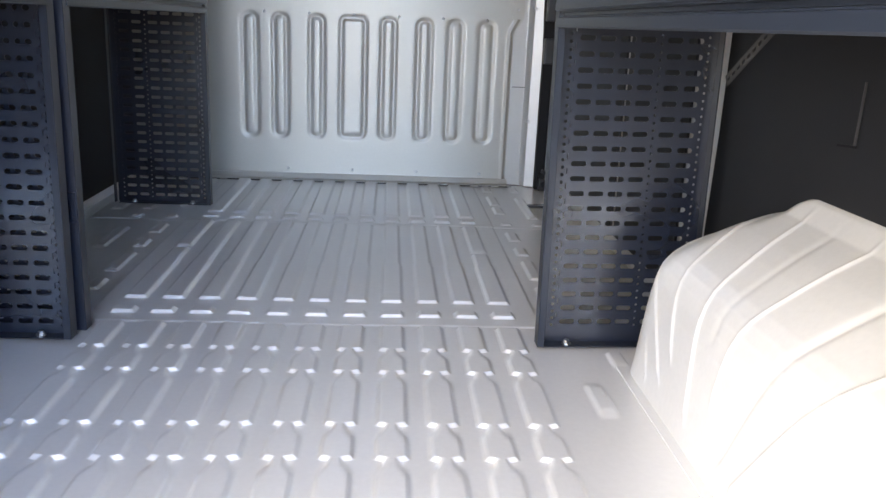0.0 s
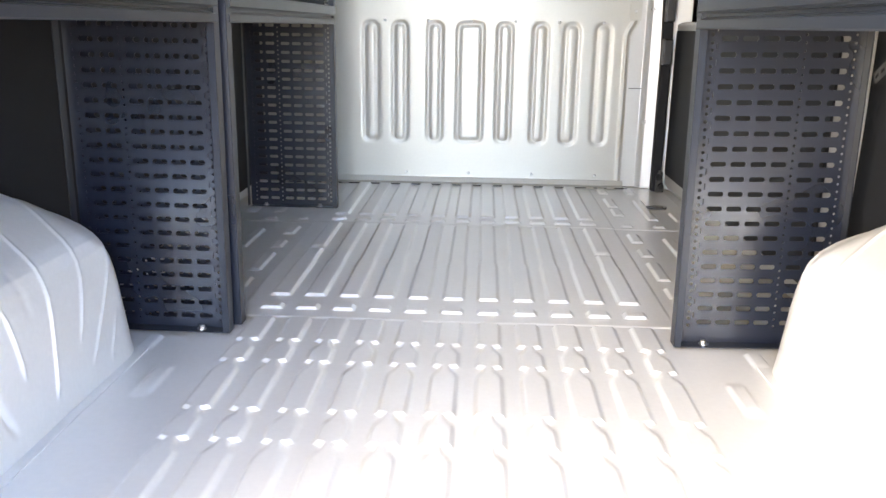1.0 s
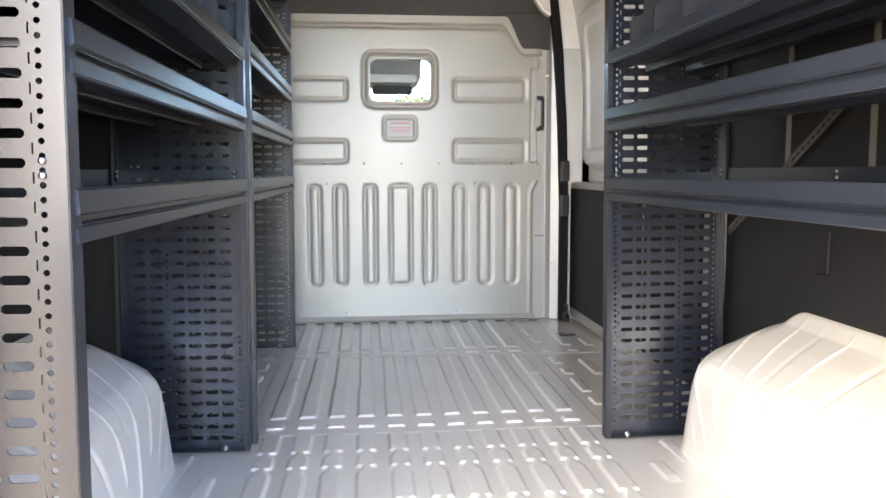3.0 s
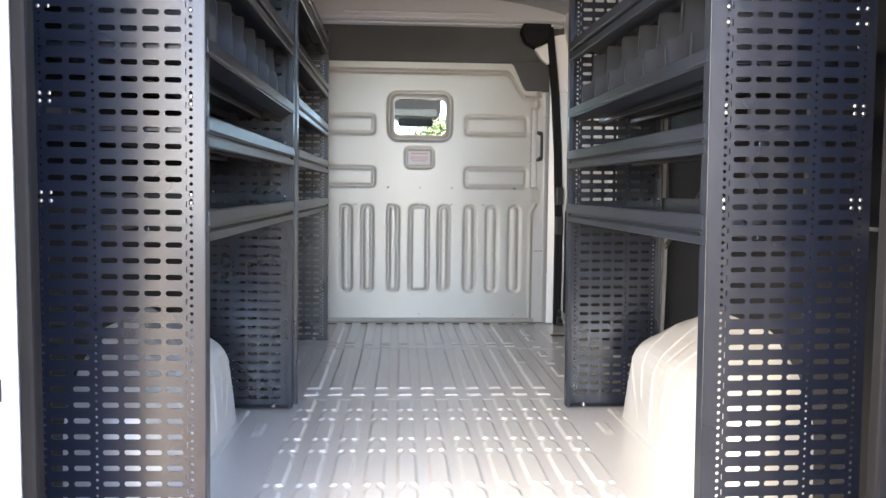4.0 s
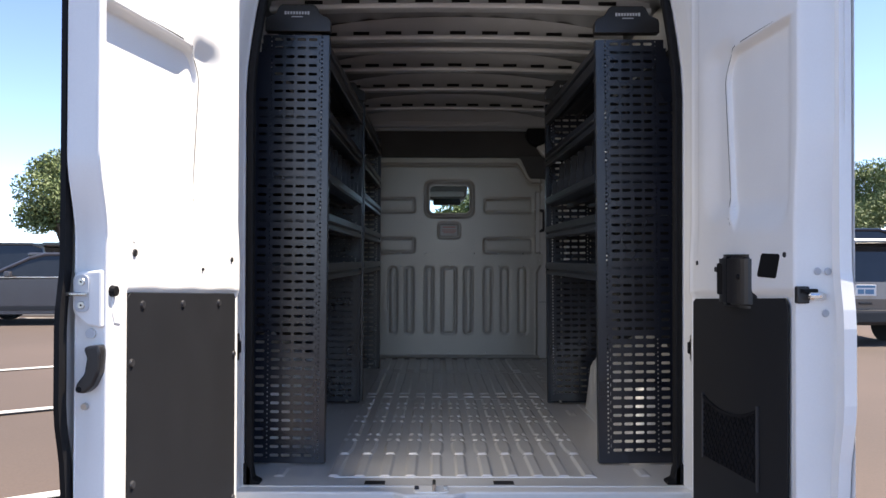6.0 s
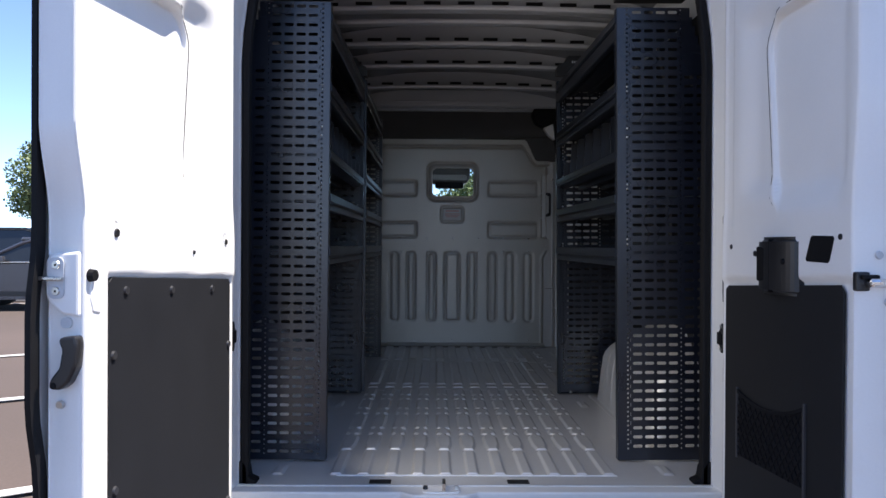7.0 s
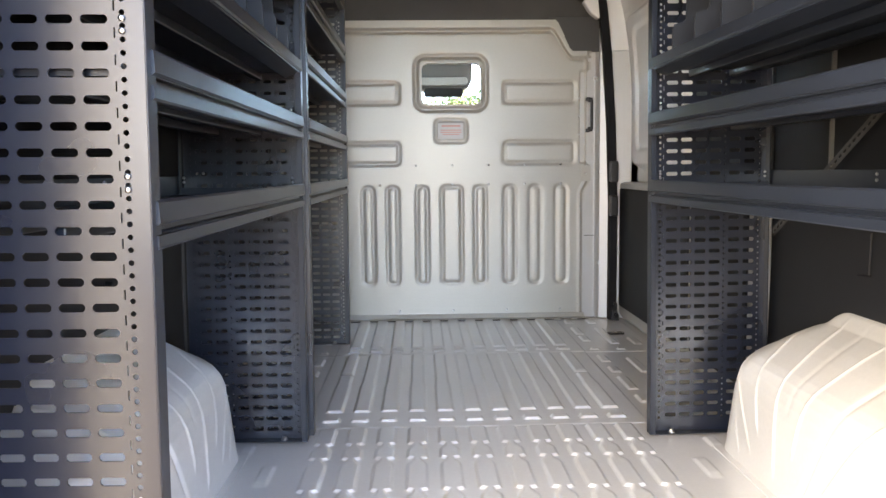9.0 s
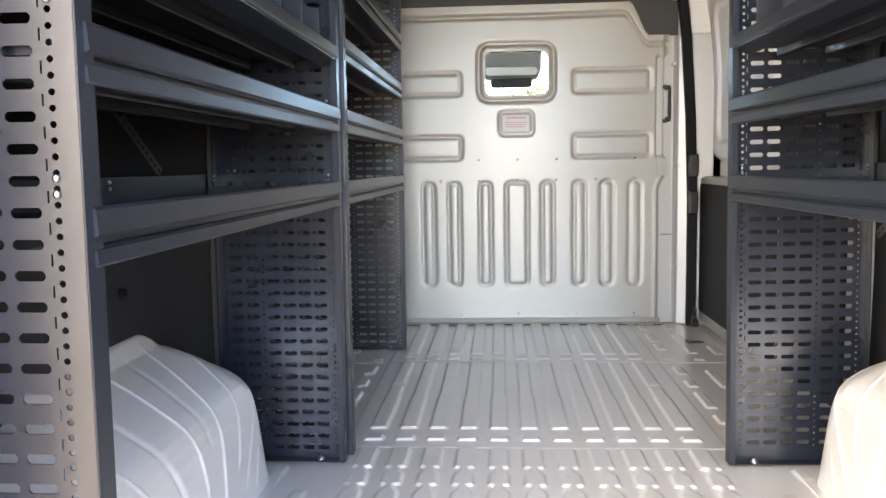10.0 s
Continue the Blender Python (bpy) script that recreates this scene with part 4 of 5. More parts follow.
outline_block("latch_mount", WHITE_SATIN, [(E - 0.072, 0.665), (E - 0.072, 0.806), (E - 0.064, 0.814), (E - 0.034, 0.812), (E - 0.030, 0.790), (E - 0.030, 0.690), (E - 0.040, 0.662), (E - 0.066, 0.657)], 0.098, 0.110, "", 0.004)
edge_block("latch_plate", LOGO_GREY, rounded(0.050, 0.735, 0.034, 0.085, 0.012), E - 0.004, E + 0.000, "pale latch plate with two screws")
for z in (0.708, 0.762):
    dot("latch_screw", ZINC, E - 0.001, z, 0.050, 0.010, 0.004, True)
    dot("screw_socket", RUBBER, E + 0.0025, z, 0.050, 0.003, 0.001, True)
block("latch_tongue", ZINC, E - 0.002, E + 0.010, 0.730, 0.738, 0.015, 0.068, 0.002)
dot("stop", RUBBER, E - 0.030, 0.740, 0.098, 0.015, 0.022)
edge_block("release_lever", PLASTIC, [(0.062, 0.606), (0.066, 0.614), (0.100, 0.618), (0.104, 0.60), (0.101, 0.555), (0.084, 0.520), (0.066, 0.506), (0.048, 0.506), (0.040, 0.516), (0.046, 0.530), (0.064, 0.552), (0.070, 0.588)], E - 0.02, E + 0.012, "black plastic door release lever", 0.006)
dot("pivot", RUBBER, E + 0.010, 0.515, 0.052, 0.008, 0.004, True)
dot("plug", ZINC, E - 0.016, 0.472, 0.052, 0.009, 0.008, True)
edge_block("sticker", LOGO_GREY, rounded(0.066, 0.642, 0.024, 0.022, 0.010), E - 0.022, E - 0.010, "small round grey sticker")

d, block, outline_block, edge_block, dot, laid = rear_door(1, 93.0, 0.784, 0.172, 0.80, 0.062, "door_2", "white rear door leaf standing open with a black liner and net pocket")
outline_block("liner", LINER, [(0.071, 0.02), (0.20, -0.045), (0.68, -0.06), (0.700, -0.03), (0.706, 0.705), (0.690, 0.722), (0.090, 0.691), (0.071, 0.68)], 0.098, 0.104, "black lower door liner", 0.0015)
arc = [(0.411 + 0.103 * math.cos(a), 0.085 + 0.050 * max(0.0, math.sin(a)) ** 0.55) for a in [math.pi * k / 16 for k in range(17)]]
bm = prism(arc, 0.684, 0.832, "z", 0.0)
bmesh.ops.bevel(bm, geom=[e for e in bm.edges if len(e.link_faces) == 2 and e.calc_face_angle(0) > 1.2 and abs(e.verts[0].co.z - e.verts[1].co.z) < 1e-6], offset=0.012, segments=3, affect="EDGES")
cover = laid(bm, "lock_cover", PLASTIC, "black moulded lock cover", None)
block("grip_recess", RUBBER, 0.335, 0.398, 0.716, 0.806, 0.122, 0.1335, 0.004, parent=cover)
block("grip_lip", PLASTIC, 0.300, 0.345, 0.780, 0.796, 0.105, 0.128, 0.005, parent=cover)
block("seam", RUBBER, 0.409, 0.413, 0.690, 0.826, 0.120, 0.1358, 0.001, parent=cover)
dot("screw_hole", RUBBER, 0.474, 0.770, 0.128, 0.008, 0.004, parent=cover)
outline_block("opening", RUBBER, [(0.552, 0.772), (0.646, 0.770), (0.653, 0.775), (0.672, 0.826), (0.666, 0.832), (0.578, 0.834), (0.570, 0.829), (0.547, 0.778)], 0.100, 0.1085, "black square opening in the inner skin")
for u, z in ((0.117, 0.806), (0.698, 0.830), (0.292, 0.80)):
    dot("plug", PLASTIC, u, z, 0.105, 0.008, 0.005)
block("latch", PLASTIC, 0.742, 0.760, 0.712, 0.754, 0.075, 0.106, 0.004, "black and chrome door latch")
block("latch_hook", CHROME, 0.760, 0.784, 0.720, 0.740, 0.045, 0.088, 0.007)
block("latch_jaw", RUBBER, 0.758, 0.772, 0.738, 0.748, 0.060, 0.098, 0.003)
for u, h, z in ((0.766, 0.060, 0.79), (0.776, 0.040, 0.79), (0.774, 0.045, 0.69)):
    dot("plug", LOGO_GREY, u, z, h, 0.0095, 0.004, True)
def net_top(u):
    """The elastic rim sags between its two rods."""
    t = (u - 0.168) / 0.376
    return 0.392 + 0.022 * t - 0.055 * 4 * t * (1 - t) * 0.6


def net_low(u):
    return 0.207 + 0.012 * (u - 0.168) / 0.376


ue = [0.168 + 0.376 * k / 12 for k in range(13)]
net = outline_block("net_pocket", NET, [(u, net_low(u)) for u in ue] + [(u, net_top(u)) for u in ue[::-1]], 0.103, 0.106, "black elastic net pocket")
for k in range(-6, 19):
    for sg in (-1, 1):
        a = 0.168 + 0.376 * k / 12
        run = [(a + sg * q * 0.9, 0.205 + q) for q in (0.006 * i for i in range(40))]
        run = [(u, z) for u, z in run if 0.170 < u < 0.542 and net_low(u) < z < net_top(u)]
        if len(run) > 3:
            (u0, z0), (u1, z1) = run[0], run[-1]
            outline_block("net_cord", NET, [(u0 - 0.0022, z0), (u0 + 0.0022, z0), (u1 + 0.0022, z1), (u1 - 0.0022, z1)], 0.1065, 0.1095, parent=net)
outline_block("net_rim", NET, [(u, net_top(u) - 0.004) for u in ue] + [(u, net_top(u) + 0.005) for u in ue[::-1]], 0.104, 0.111, parent=net)
for u, z0, z1 in ((0.166, 0.200, 0.402), (0.546, 0.200, 0.428)):
    block("net_rod", ROD, u - 0.004, u + 0.004, z0, z1, 0.103, 0.112, 0.002, parent=net)

# ---- sliding door, front pillar and the fittings beside the partition ----
sd = thing("door_3", "closed white sliding door with a black lower liner", "door", kind="structure")
zs = [-0.05 + 0.1 * i for i in range(21)]
part("skin", prism([(side(z) + 0.0, z) for z in zs] + [(side(z) + 0.05, z) for z in zs[::-1]], 2.20, 3.95, "y"), WHITE_SATIN, sd)
part("frame", prism([(0.905, 0.03), (0.905, 0.735), (0.93, 0.745), (0.962, 0.745), (0.962, 0.0), (0.93, 0.0)], 2.22, 3.94, "y", 0.006), BODY_GREY_LIT, sd)
for ym, wide in ((2.485, 0.55), (3.355, 1.11)):
    part("liner", prism(rounded(ym, 0.395, wide, 0.63, 0.02), 0.897, 0.904, "x"), LINER, sd, "black lower liner")
roller = thing("door_roller", "black sliding door roller bracket at the floor beside the pillar", "roller bracket")
part("bracket", prism([(0.852, 0.0), (0.892, 0.0), (0.890, 0.030), (0.880, 0.052), (0.882, 0.092), (0.866, 0.100), (0.856, 0.060)], 3.872, 3.892, "y", 0.003), PLASTIC, roller)
part("wheel", cyl((0.862, 3.858, 0.070), (0.862, 3.872, 0.070), 0.014, 0.014, 14), RUBBER, roller)
part("wheel", cyl((0.874, 3.858, 0.030), (0.874, 3.872, 0.030), 0.012, 0.012, 14), RUBBER, roller)
def door_pad(Y, Z):
    """The pressed inner skin of the sliding door: a proud pad with rounded sides and a shallow field set into it."""
    body = 0.965 - 0.20 * np.maximum(0, Z - 1.15) ** 1.9
    edge = ring_groove(Y, Z, 3.29, 1.20, 0.90, 0.80, 0.10, 0.02)[1]
    field = ring_groove(Y, Z, 3.27, 1.20, 0.72, 0.60, 0.07, 0.02)[1]
    return body - 0.004 - 0.060 * (1 - step(-0.045, 0.004, edge)) + 0.014 * (1 - step(-0.012, 0.004, field))


sheet(np.arange(2.82, 3.79, 0.010), np.arange(0.75, 1.66, 0.010), door_pad, "upper_panel", WHITE_SATIN, sd, place=lambda y, z, h: (h, y, z))
part("upper_panel", prism([(side(z) - 0.055, z) for z in zs if 0.74 < z < 1.6] + [(side(z) - 0.005, z) for z in zs[::-1] if 0.74 < z < 1.6], 2.26, 2.80, "y", 0.02), LINER, sd, "black upper trim panel")
pillar = thing("pillar", "grey painted body pillar beside the partition with a black door seal", "pillar", kind="structure")
part("post", prism([(0.66, 4.03), (0.66, 4.002), (0.70, 3.999), (0.778, 3.996), (0.790, 3.985), (0.800, 3.968), (0.845, 3.958), (0.985, 3.935), (0.985, 4.03)], 0.0, 1.44, "z", 0.003), BODY_GREY_LIT, pillar)
part("joint", box((0.722, 3.9935, 0.452), (0.84, 3.9965, 0.455)), RUBBER, pillar, "dark joint line across the pillar")
part("tab", prism(rounded(0.728, 0.792, 0.052, 0.085, 0.006), 3.978, 3.982, "y"), BODY_GREY, pillar, "grey screwed tab")
part("tab_screw", cyl((0.728, 3.978, 0.79), (0.728, 3.973, 0.79), 0.006, 0.005, 8), ZINC, pillar)
part("upper_post", prism([(0.80, 4.0), (0.80, 3.965), (0.845, 3.955), (0.985, 3.935), (0.985, 4.0)], 1.44, 1.88, "z", 0.004), WHITE_SATIN, pillar)
# filler post added to block light leaking between partition and side wall
post = thing("leak_filler_left", "plain grey filler post at the dark end of the partition", "pillar", kind="structure")
part("post", prism([(-0.98, 3.955), (-0.90, 3.965), (-0.885, 3.985), (-0.885, 4.04), (-0.98, 4.04)], 0.0, 1.86, "z", 0.003), BODY_GREY, post)
part("seal", prism([(0.838, 0.0), (0.880, 0.0), (0.882, 0.62), (0.868, 1.05), (0.845, 1.42), (0.80, 1.83), (0.755, 1.83), (0.800, 1.42), (0.824, 1.05), (0.838, 0.62)], 3.89, 3.935, "y", 0.006), RUBBER, pillar, "black rubber door seal")
for z in (0.62, 0.80):
    part("catch", box((0.835, 3.85, z - 0.055), (0.875, 3.90, z + 0.055), 0.006), PLASTIC, pillar, "black door catch")
for x, z in ((0.800, 0.305), (0.803, 0.80), (0.778, 1.30)):
    part("bolt", cyl((x, 3.998, z), (x, 3.958, z), 0.011, 0.009, 10), ZINC, pillar)
pocket = tagged(mesh_object("corner_trim", prism([(0.53, 1.625), (0.545, 1.53), (0.585, 1.45), (0.64, 1.425), (0.90, 1.425), (0.90, 1.625)], 4.001, 4.015, "y"), CONSOLE), "dark trim in the notch of the partition", "trim", kind="structure")
handle = thing("grab_handle", "black plastic grab handle at the edge of the partition", "handle")
bm = bmesh.new()
for z in (1.022, 1.188):
    add_box(bm, (0.725, 3.965, z - 0.010), (0.747, 3.992, z + 0.010), 0.004)
add_box(bm, (0.745, 3.945, 1.025), (0.760, 3.968, 1.186), 0.006)
add_box(bm, (0.733, 3.950, 1.016), (0.758, 3.975, 1.040), 0.005)
add_box(bm, (0.733, 3.950, 1.171), (0.758, 3.975, 1.195), 0.005)
part("grip", bm, PLASTIC, handle)
belt = thing("belt_anchor", "black seat belt reel with a white cover below the roof", "seat belt reel")
part("reel", prism([(0.63, 1.72), (0.60, 1.79), (0.63, 1.87), (0.74, 1.885), (0.785, 1.84), (0.775, 1.73), (0.69, 1.69)], 3.86, 3.96, "y", 0.012), RUBBER, belt)
part("cover", prism([(0.69, 1.69), (0.79, 1.735), (0.815, 1.63), (0.775, 1.595), (0.73, 1.63)], 3.90, 3.96, "y", 0.012), WHITE_SATIN, belt)


# ---- the cab seen through the window ----
cabin = thing("cab", "plain closed cab ahead of the partition", "cab", kind="structure")
part("cab_floor", box((-0.98, 4.06, -0.1), (0.98, 6.0, -0.06)), RUBBER, cabin)
part("cab_roof", box((-0.95, 4.9, 1.93), (0.95, 5.35, 2.0)), HEADLINER, cabin)
part("cab_nose", box((-0.98, 5.7, -0.1), (0.98, 6.4, 0.75), 0.05), WHITE, cabin)
part("dash", prism([(5.15, 0.3), (5.15, 0.78), (5.35, 0.90), (5.75, 0.80), (5.75, 0.3)], -0.95, 0.95, "x", 0.02), PLASTIC, cabin)
for s in (-1, 1):
    part("cab_side", box((s * 0.99 - 0.03, 4.2, -0.1), (s * 0.99 + 0.03, 5.75, 0.84)), WHITE, cabin)
    part("cab_rail", prism([(s * 0.86, 1.78), (s * 0.95, 1.74), (s * 0.96, 1.93), (s * 0.86, 1.96)], 4.2, 5.32, "y"), WHITE, cabin)
    part("screen_post", prism([(5.70, 0.78), (5.78, 0.78), (5.38, 1.98), (5.28, 1.98)], s * 0.96 - 0.03, s * 0.96 + 0.03, "x"), WHITE, cabin)
    side_pane = part("side_window", prism([(4.2, 0.84), (5.70, 0.84), (5.30, 1.80), (4.2, 1.80)], s * 0.95 - 0.002, s * 0.95 + 0.002, "x"), GLASS, cabin, "clear cab side window")
    side_pane.visible_shadow = False
screen = part("windscreen", prism([(5.72, 0.80), (5.725, 0.80), (5.335, 1.95), (5.33, 1.95)], -0.94, 0.94, "x"), GLASS, cabin, "clear windscreen")
screen.visible_shadow = False
mirror = thing("overhead_console", "grey overhead console with a dark rear-view mirror at the windscreen", "console")
part("console", prism([(-0.205, 1.54), (-0.20, 1.40), (-0.17, 1.352), (-0.13, 1.340), (0.12, 1.340), (0.155, 1.352), (0.18, 1.40), (0.185, 1.54)], 5.0, 5.2, "y", 0.012), CONSOLE, mirror)
part("mirror", prism(rounded(-0.008, 1.322, 0.255, 0.058, 0.02), 4.955, 4.995, "y", 0.005), RUBBER, mirror, "dark rear-view mirror")
part("visor", prism(rounded(-0.010, 1.395, 0.32, 0.050, 0.02), 4.965, 4.998, "y", 0.004), VISOR, mirror, "pale grey visor flap")
part("stem", box((-0.02, 5.0, 1.53), (0.02, 5.25, 1.98)), PLASTIC, mirror)

# ---- the lot outside ----
GZ = -0.58
ground = sheet(np.concatenate([np.linspace(-900, -40, 12), np.linspace(-36, 36, 37), np.linspace(40, 900, 12)]), np.concatenate([np.linspace(-900, -40, 12), np.linspace(-36, 36, 37), np.linspace(40, 900, 12)]),
               lambda X, Y: GZ + 0.012 * np.sin(X * 0.4) * np.sin(Y * 0.33 + 1), "ground", ASPHALT, place=lambda x, y, h: (x, y, h))
tagged(ground, "sunlit brown-grey asphalt of a car lot", "ground", kind="structure")


def line(x0, y0, x1, y1, w=0.11):
    a, b = Vector((x0, y0)), Vector((x1, y1))
    n = (b - a).normalized().orthogonal() * w / 2
    ob = mesh_object("parking_line", prism([tuple(p) for p in (a + n, b + n, b - n, a - n)], GZ + 0.014, GZ + 0.020, "z"), LINE_PAINT)
    return tagged(ob, "worn white parking line on the asphalt", "parking line", kind="structure")


# slanted bays beside the van, and the edge line of the drive behind them
for px, py in ((-5.05, 7.55), (-3.70, 4.81), (-2.39, 2.13)):
    line(px - 4.1, py - 2.87, px + 0.6, py + 0.42)
line(-16.0, 15.6, -4.2, 15.9, 0.10)
for px, py in ((3.6, 1.5), (5.2, 4.3), (6.8, 6.6)):
    line(px - 0.6, py + 0.42, px + 4.0, py - 2.8)
road = mesh_object("road", prism([(-60, 15.95), (60, 17.2), (60, 33.4), (-60, 27.6)], GZ + 0.013, GZ + 0.018, "z"), ROAD_GREY)
tagged(road, "blue-grey asphalt drive across the lot", "road", kind="structure")


def parked_car(name, label, colour, profile, roofline, width, wheels, m, tail, open_gate=False):
    """A car out of its side outline (along, up), pinched towards roof and ends, with windows, wheels and lights."""
    car = thing(name, label, "car")
    paint = material(name + "_paint", colour, 0.25, 0.3, 0.04, 3, 200, coat=0.8)
    bm = bmesh.new()
    belt = 0.95
    nx = 9
    rings = []
    for k in range(nx):
        s = -1 + 2 * k / (nx - 1)
        ring = []
        for a, z in profile:
            bulge = 1 - 0.03 * abs(s) ** 4
            ring.append(bm.verts.new((s * width / 2, a * bulge, z - 0.03 * abs(s) ** 6)))
        rings.append(ring)
    n = len(profile)
    for a, b in zip(rings, rings[1:]):
        for i in range(n):
            bm.faces.new((a[i], a[(i + 1) % n], b[(i + 1) % n], b[i]))
    bm.faces.new(rings[0][::-1])
    bm.faces.new(rings[-1])
    bmesh.ops.recalc_face_normals(bm, faces=bm.faces)
    body = part("body", bm, paint, car, smooth=False)
    bm = bmesh.new()
    g0, g1 = [], []
    for a, z in roofline:
        t = min(1, max(0, (z - belt) / 0.55))
        w = width / 2 * (0.94 - 0.18 * t)
        g0.append(bm.verts.new((-w, a, z)))
        g1.append(bm.verts.new((w, a, z)))
    n = len(roofline)
    for i in range(n):
        bm.faces.new((g0[i], g0[(i + 1) % n], g1[(i + 1) % n], g1[i]))
    bm.faces.new(g0[::-1])
    bm.faces.new(g1)
    bmesh.ops.recalc_face_normals(bm, faces=bm.faces)
    part("glasshouse", bm, DARK_GLASS, car, "dark tinted windows")
    top = [p for p in roofline if p[1] > max(z for _, z in roofline) - 0.10]
    a0, a1, zt = min(p[0] for p in top), max(p[0] for p in top), max(p[1] for p in top)
    part("roof", box((-width * 0.385, a0 - 0.05, zt - 0.05), (width * 0.385, a1 + 0.05, zt + 0.025), 0.03, 3), paint, car)
    for s in (-1, 1):
        for p, q in zip(roofline, roofline[1:]):
            pa = Vector((s * width / 2 * (0.95 - 0.18 * min(1, max(0, (p[1] - belt) / 0.55))), p[0], p[1]))
            pb = Vector((s * width / 2 * (0.95 - 0.18 * min(1, max(0, (q[1] - belt) / 0.55))), q[0], q[1]))
            if (pa - pb).length > 0.05 and max(p[1], q[1]) > belt + 0.05:
                part("window_post", cyl(pa, pb, 0.035, 0.035, 8), paint, car)
        am = (roofline[0][0] + roofline[-1][0]) / 2
        part("window_post", cyl((s * width / 2 * 0.955, am, belt), (s * width / 2 * 0.78, am, zt), 0.04, 0.035, 8), paint, car)
        for a in wheels:
            wheel = part("wheel", cyl((s * (width / 2 - 0.20), a, 0.33), (s * (width / 2 + 0.005), a, 0.33), 0.33, 0.33, 28), TYRE, car, "black tyre with an alloy rim")
            part("rim", cyl((s * (width / 2 - 0.02), a, 0.33), (s * (width / 2 + 0.012), a, 0.33), 0.22, 0.20, 24), ZINC, wheel)
            for k in range(5):
                an = 2 * math.pi * k / 5
                part("spoke", cyl((s * (width / 2 + 0.014), a, 0.33), (s * (width / 2 + 0.014), a + 0.19 * math.sin(an), 0.33 + 0.19 * math.cos(an)), 0.028, 0.02, 6), CHROME, wheel)
        part("tail_light", box((s * (width / 2 - 0.08) - 0.09, tail[0] - 0.06, tail[1] - 0.14), (s * (width / 2 - 0.08) + 0.09, tail[0] + 0.08, tail[1] + 0.14), 0.03), TAIL_RED, car, "red tail light")
        part("side_mirror", box((s * (width / 2 + 0.10) - 0.10, wheels[1] - 0.72, 0.98), (s * (width / 2 + 0.10) + 0.08, wheels[1] - 0.60, 1.10), 0.03), paint, car)
        part("belt_trim", box((s * width * 0.478 - 0.008, roofline[0][0] + 0.15, belt + 0.015), (s * width * 0.478 + 0.008, roofline[-1][0] - 0.1, belt + 0.040), 0.004), CHROME, car, "bright trim under the windows")
        part("sill_trim", box((s * width * 0.497 - 0.012, wheels[0] + 0.42, 0.30), (s * width * 0.497 + 0.012, wheels[1] - 0.42, 0.40), 0.008), PLASTIC, car)
    part("bumper", box((-width * 0.47, tail[0] - 0.10, 0.34), (width * 0.47, tail[0] + 0.10, 0.58), 0.05), PLASTIC, car)
    if open_gate:
        part("tailgate", box((-width * 0.38, tail[0] - 0.55, zt - 0.02), (width * 0.38, tail[0] + 0.35, zt + 0.05), 0.02), paint, car, "tailgate standing open")
    car.matrix_world = m
    return car

SUV = [(-2.30, 0.45), (-2.33, 0.75), (-2.25, 1.02), (1.05, 1.00), (1.95, 0.92), (2.30, 0.78), (2.36, 0.50), (2.25, 0.32), (-2.20, 0.32)]
SUV_TOP = [(-2.20, 0.98), (-1.98, 1.62), (-1.70, 1.70), (0.15, 1.70), (0.45, 1.62), (1.15, 0.98)]
SEDAN = [(-2.38, 0.50), (-2.38, 0.88), (-2.20, 0.98), (-1.5, 1.00), (1.05, 0.96), (1.95, 0.82), (2.36, 0.66), (2.40, 0.45), (2.25, 0.26), (-2.25, 0.26)]
SEDAN_TOP = [(-1.85, 0.97), (-0.95, 1.40), (-0.6, 1.45), (0.15, 1.44), (0.45, 1.36), (1.30, 0.94)]
parked_car("suv", "dark blue-grey estate car parked with its rear hatch open", (0.030, 0.040, 0.048), SUV, SUV_TOP, 1.86, (-1.42, 1.40), pose(-11.7, 18.1, GZ, 0, 0, 90), (-2.3, 0.92), True)
parked_car("sedan", "dark grey saloon car with alloy wheels on the drive", (0.075, 0.075, 0.085), SEDAN, SEDAN_TOP, 1.85, (-1.45, 1.42), pose(-8.05, 14.9, GZ, 0, 0, 97), (-2.38, 0.80))
silver = parked_car("silver_suv", "silver estate car parked with its back to the van", (0.17, 0.165, 0.155), SUV, SUV_TOP, 1.88, (-1.42, 1.40), pose(6.75, 12.75, GZ, 0, 0, 0), (-2.3, 1.0))
plate = part("number_plate", box((-0.17, -2.352, 0.80), (0.17, -2.338, 0.98), 0.004), LABEL_WHITE, silver, "pale number plate with plain bars in a dark frame")
for x0, x1, z0, z1 in ((-0.15, 0.15, 0.93, 0.965), (-0.13, -0.03, 0.83, 0.905), (-0.01, 0.13, 0.83, 0.905)):
    part("bar", box((x0, -2.355, z0), (x1, -2.351, z1)), PLATE_BLUE, plate)
part("tailgate_handle", box((-0.10, -2.36, 0.66), (0.10, -2.325, 0.70), 0.008), PLASTIC, silver)
part("roof_spoiler", box((-0.70, -2.20, 1.64), (0.70, -1.9, 1.71), 0.025, 3), bpy.data.materials["silver_suv_paint"], silver)
parked_car("dark_suv", "tall dark blue van parked beyond the silver car", (0.012, 0.016, 0.026), SUV, SUV_TOP, 1.95, (-1.42, 1.40), pose(9.6, 20.2, GZ, 0, 0, 88) @ Matrix.Scale(1.28, 4), (-2.3, 1.0))


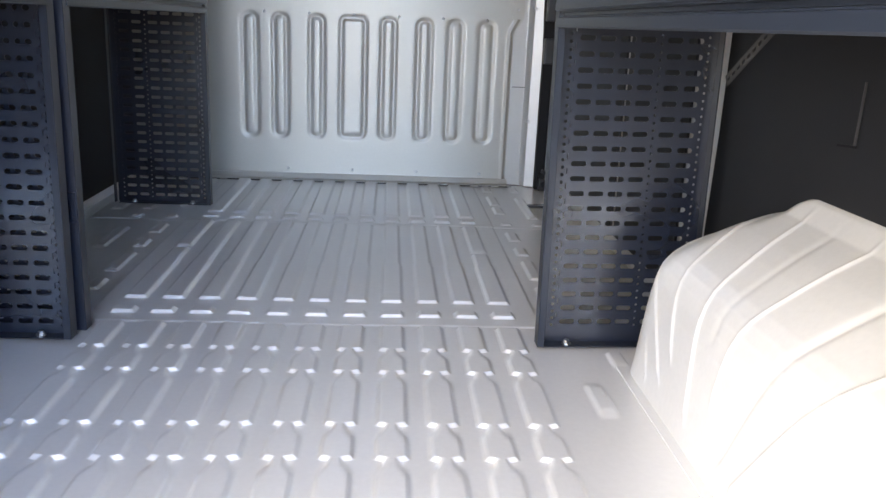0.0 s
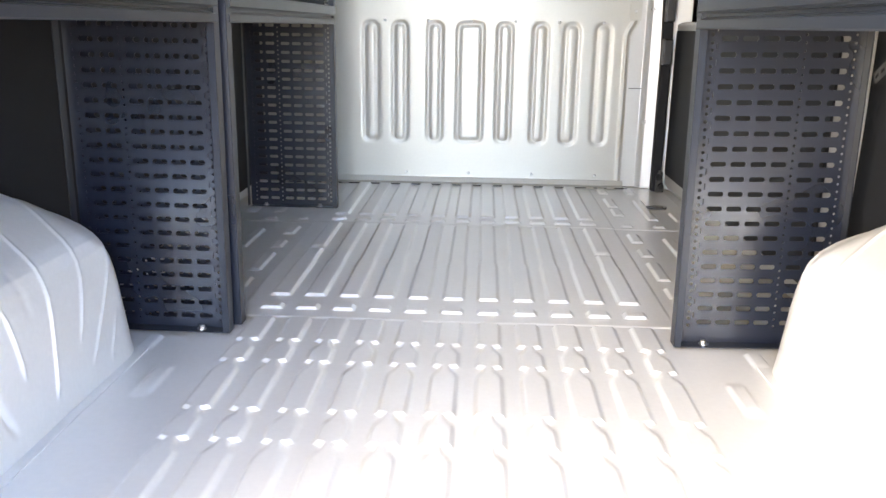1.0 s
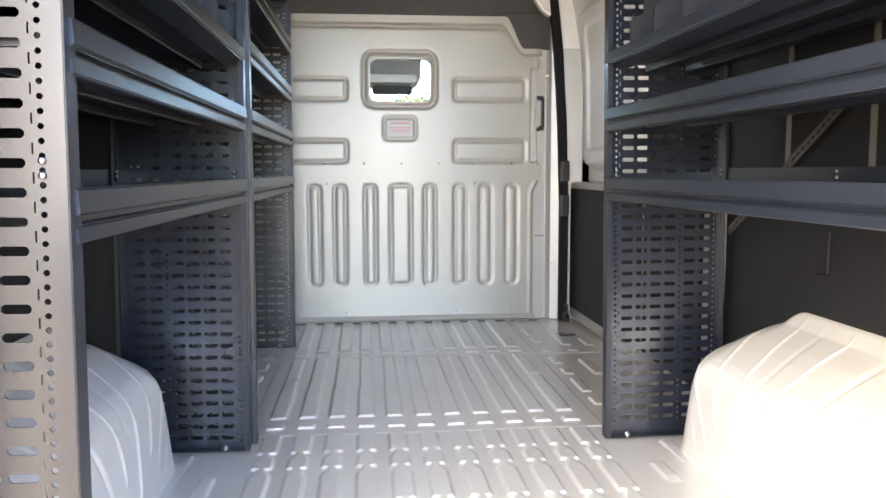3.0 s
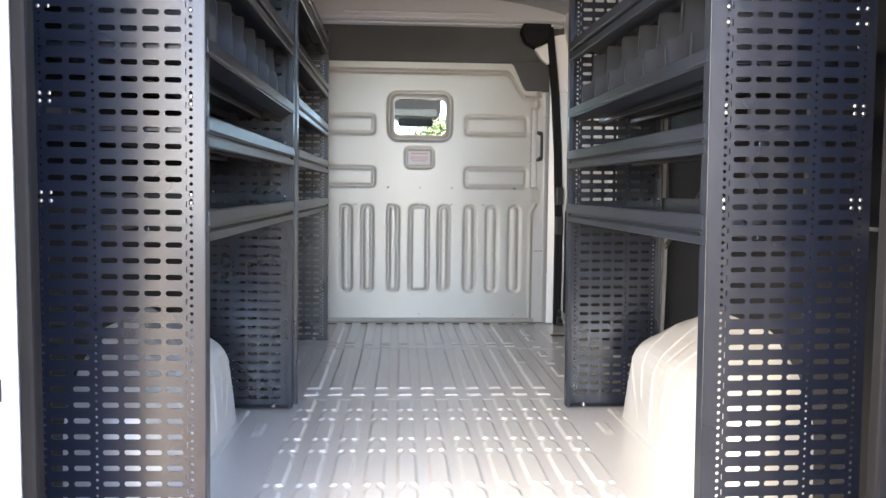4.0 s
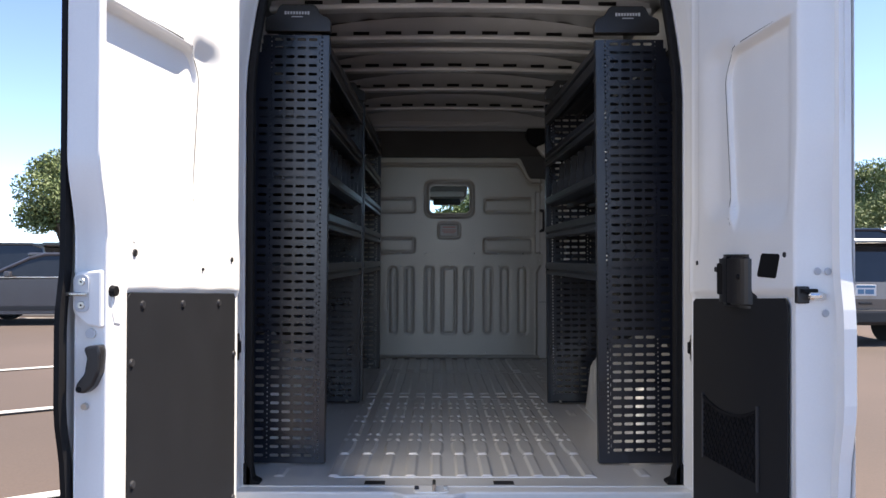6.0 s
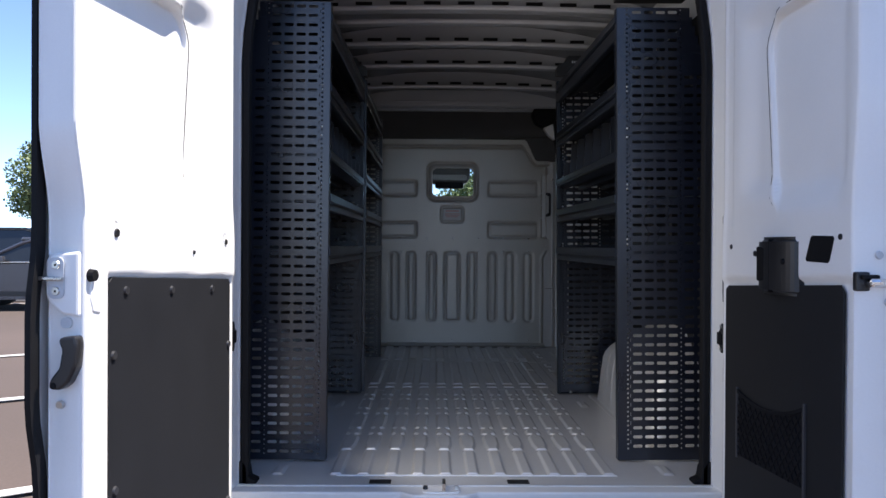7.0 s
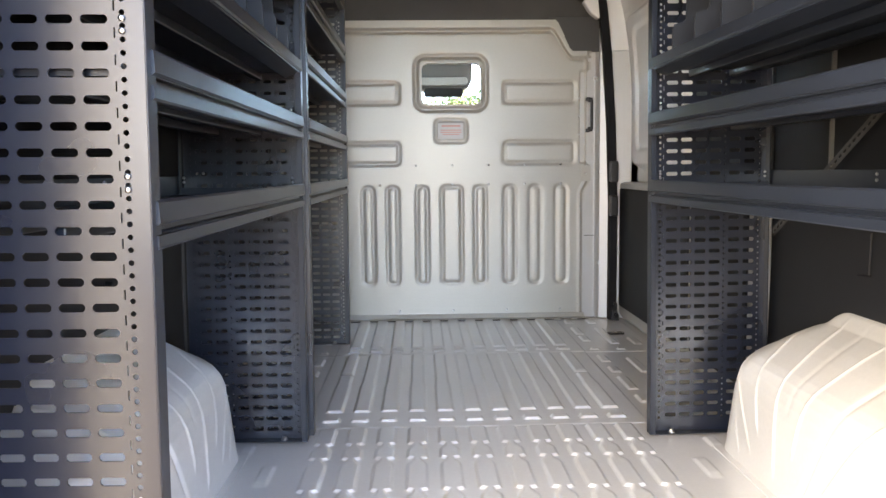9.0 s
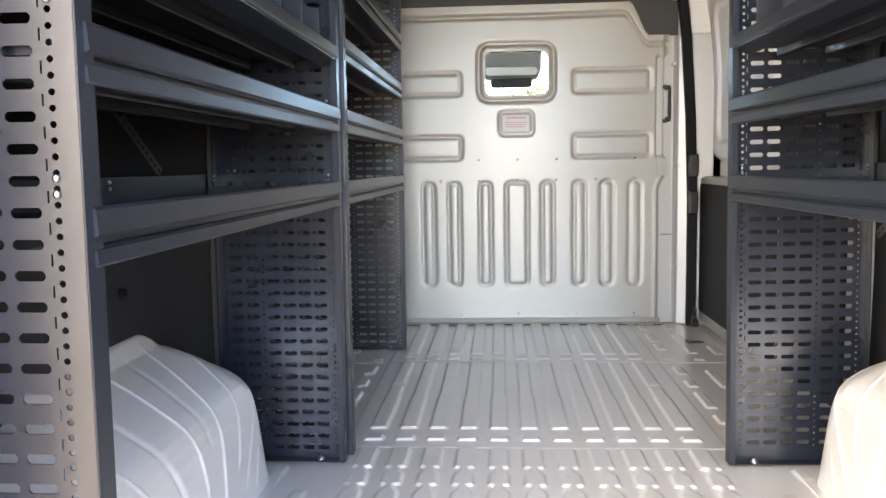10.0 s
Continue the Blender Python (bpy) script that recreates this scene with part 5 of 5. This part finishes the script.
def leaf_cloud(name, centres, count, size, seed, parent):
    rng = np.random.default_rng(seed)
    v, f = [], []
    for c, r in centres:
        n = int(count * r * r)
        p = rng.normal(size=(n, 3))
        p = p / np.linalg.norm(p, axis=1)[:, None] * (rng.random((n, 1)) ** 0.45)
        p = p * np.array([r, r, r * 0.8]) + c
        for q in p:
            a, b = rng.normal(size=3), rng.normal(size=3)
            a /= np.linalg.norm(a)
            b -= a * (a @ b)
            b /= np.linalg.norm(b)
            s = size * (0.6 + 0.8 * rng.random())
            k = len(v)
            v.extend([tuple(q - a * s), tuple(q + b * s * 0.5), tuple(q + a * s), tuple(q - b * s * 0.5)])
            f.append((k, k + 1, k + 2, k + 3))
    return pieces(v, f, name, LEAF, parent, label="many small green leaves")


def tree(x, y, height, spread, seed, count=420):
    rng = random.Random(seed)
    t = thing("tree", "leafy green tree at the edge of the lot", "tree", group="trees round the lot")
    bm = bmesh.new()
    fork = Vector((0, 0, height * 0.3))
    add_cyl(bm, (0, 0, 0), fork, 0.16, 0.11, 9)
    tips = []
    for k in range(9):
        an = 2 * math.pi * k / 9 + rng.uniform(-0.3, 0.3)
        rr = spread * rng.uniform(0.35, 0.8)
        tip = Vector((rr * math.cos(an), rr * math.sin(an), height * rng.uniform(0.45, 0.92)))
        mid = fork.lerp(tip, 0.5) + Vector((0, 0, 0.12 * height))
        add_cyl(bm, fork - Vector((0, 0, 0.1)), mid, 0.07, 0.04, 6)
        add_cyl(bm, mid, tip, 0.04, 0.012, 5)
        tips += [(np.array(tip), spread * rng.uniform(0.26, 0.42)), (np.array(mid), spread * rng.uniform(0.2, 0.34))]
    tips.append((np.array((0, 0, height * 0.88)), spread * 0.4))
    part("trunk", bm, BARK, t, "brown bark trunk and limbs")
    leaf_cloud("crown", tips, count, 0.065, seed, t)
    t.location = (x, y, GZ)
    return t


for x, y, h, s, seed in ((-13.3, 26.5, 5.1, 2.4, 1), (-21.5, 31.0, 4.6, 2.4, 2), (-28, 36, 5.5, 3.0, 3), (15.6, 30.5, 4.2, 2.2, 4), (18.6, 33.0, 5.6, 2.6, 5), (24, 36, 6, 3.2, 6), (-1.9, 17.0, 4.2, 2.6, 7), (1.6, 24.0, 3.4, 2.4, 8)):
    tree(x, y, h, s, seed, 1700)
for x in (-19.5,):
    pole = thing("lamp_post", "thin grey lamp post at the edge of the lot", "lamp post")
    part("shaft", cyl((x, 22.5, GZ), (x, 22.5, 4.6), 0.07, 0.05, 10), ZINC, pole)
    part("arm", cyl((x, 22.5, 4.55), (x - 0.9, 22.3, 4.6), 0.04, 0.03, 8), ZINC, pole)
    part("lamp_head", box((x - 1.3, 22.15, 4.55), (x - 0.8, 22.45, 4.66), 0.03), ZINC, pole)
verge = tagged(mesh_object("verge", prism([(-60, 34), (60, 34), (60, 60), (-60, 60)], GZ - 0.05, GZ + 0.12, "z"), GRASS), "dry green verge behind the lot", "verge", kind="structure")
tagged(mesh_object("kerb", box((-60, 33.7, GZ - 0.05), (60, 34.0, GZ + 0.15), 0.02), CONCRETE), "pale concrete kerb along the verge", "kerb", kind="structure")
fence = thing("fence", "low grey metal fence along the edge of the lot", "fence")
for k in range(9):
    part("post", box((-18.0 + k * 1.2 - 0.03, 28.6, GZ), (-18.0 + k * 1.2 + 0.03, 28.66, GZ + 1.15), 0.005), CONCRETE, fence)
for z in (0.35, 0.72, 1.08):
    part("rail", box((-18.0, 28.61, GZ + z), (-8.4, 28.64, GZ + z + 0.06)), CONCRETE, fence)
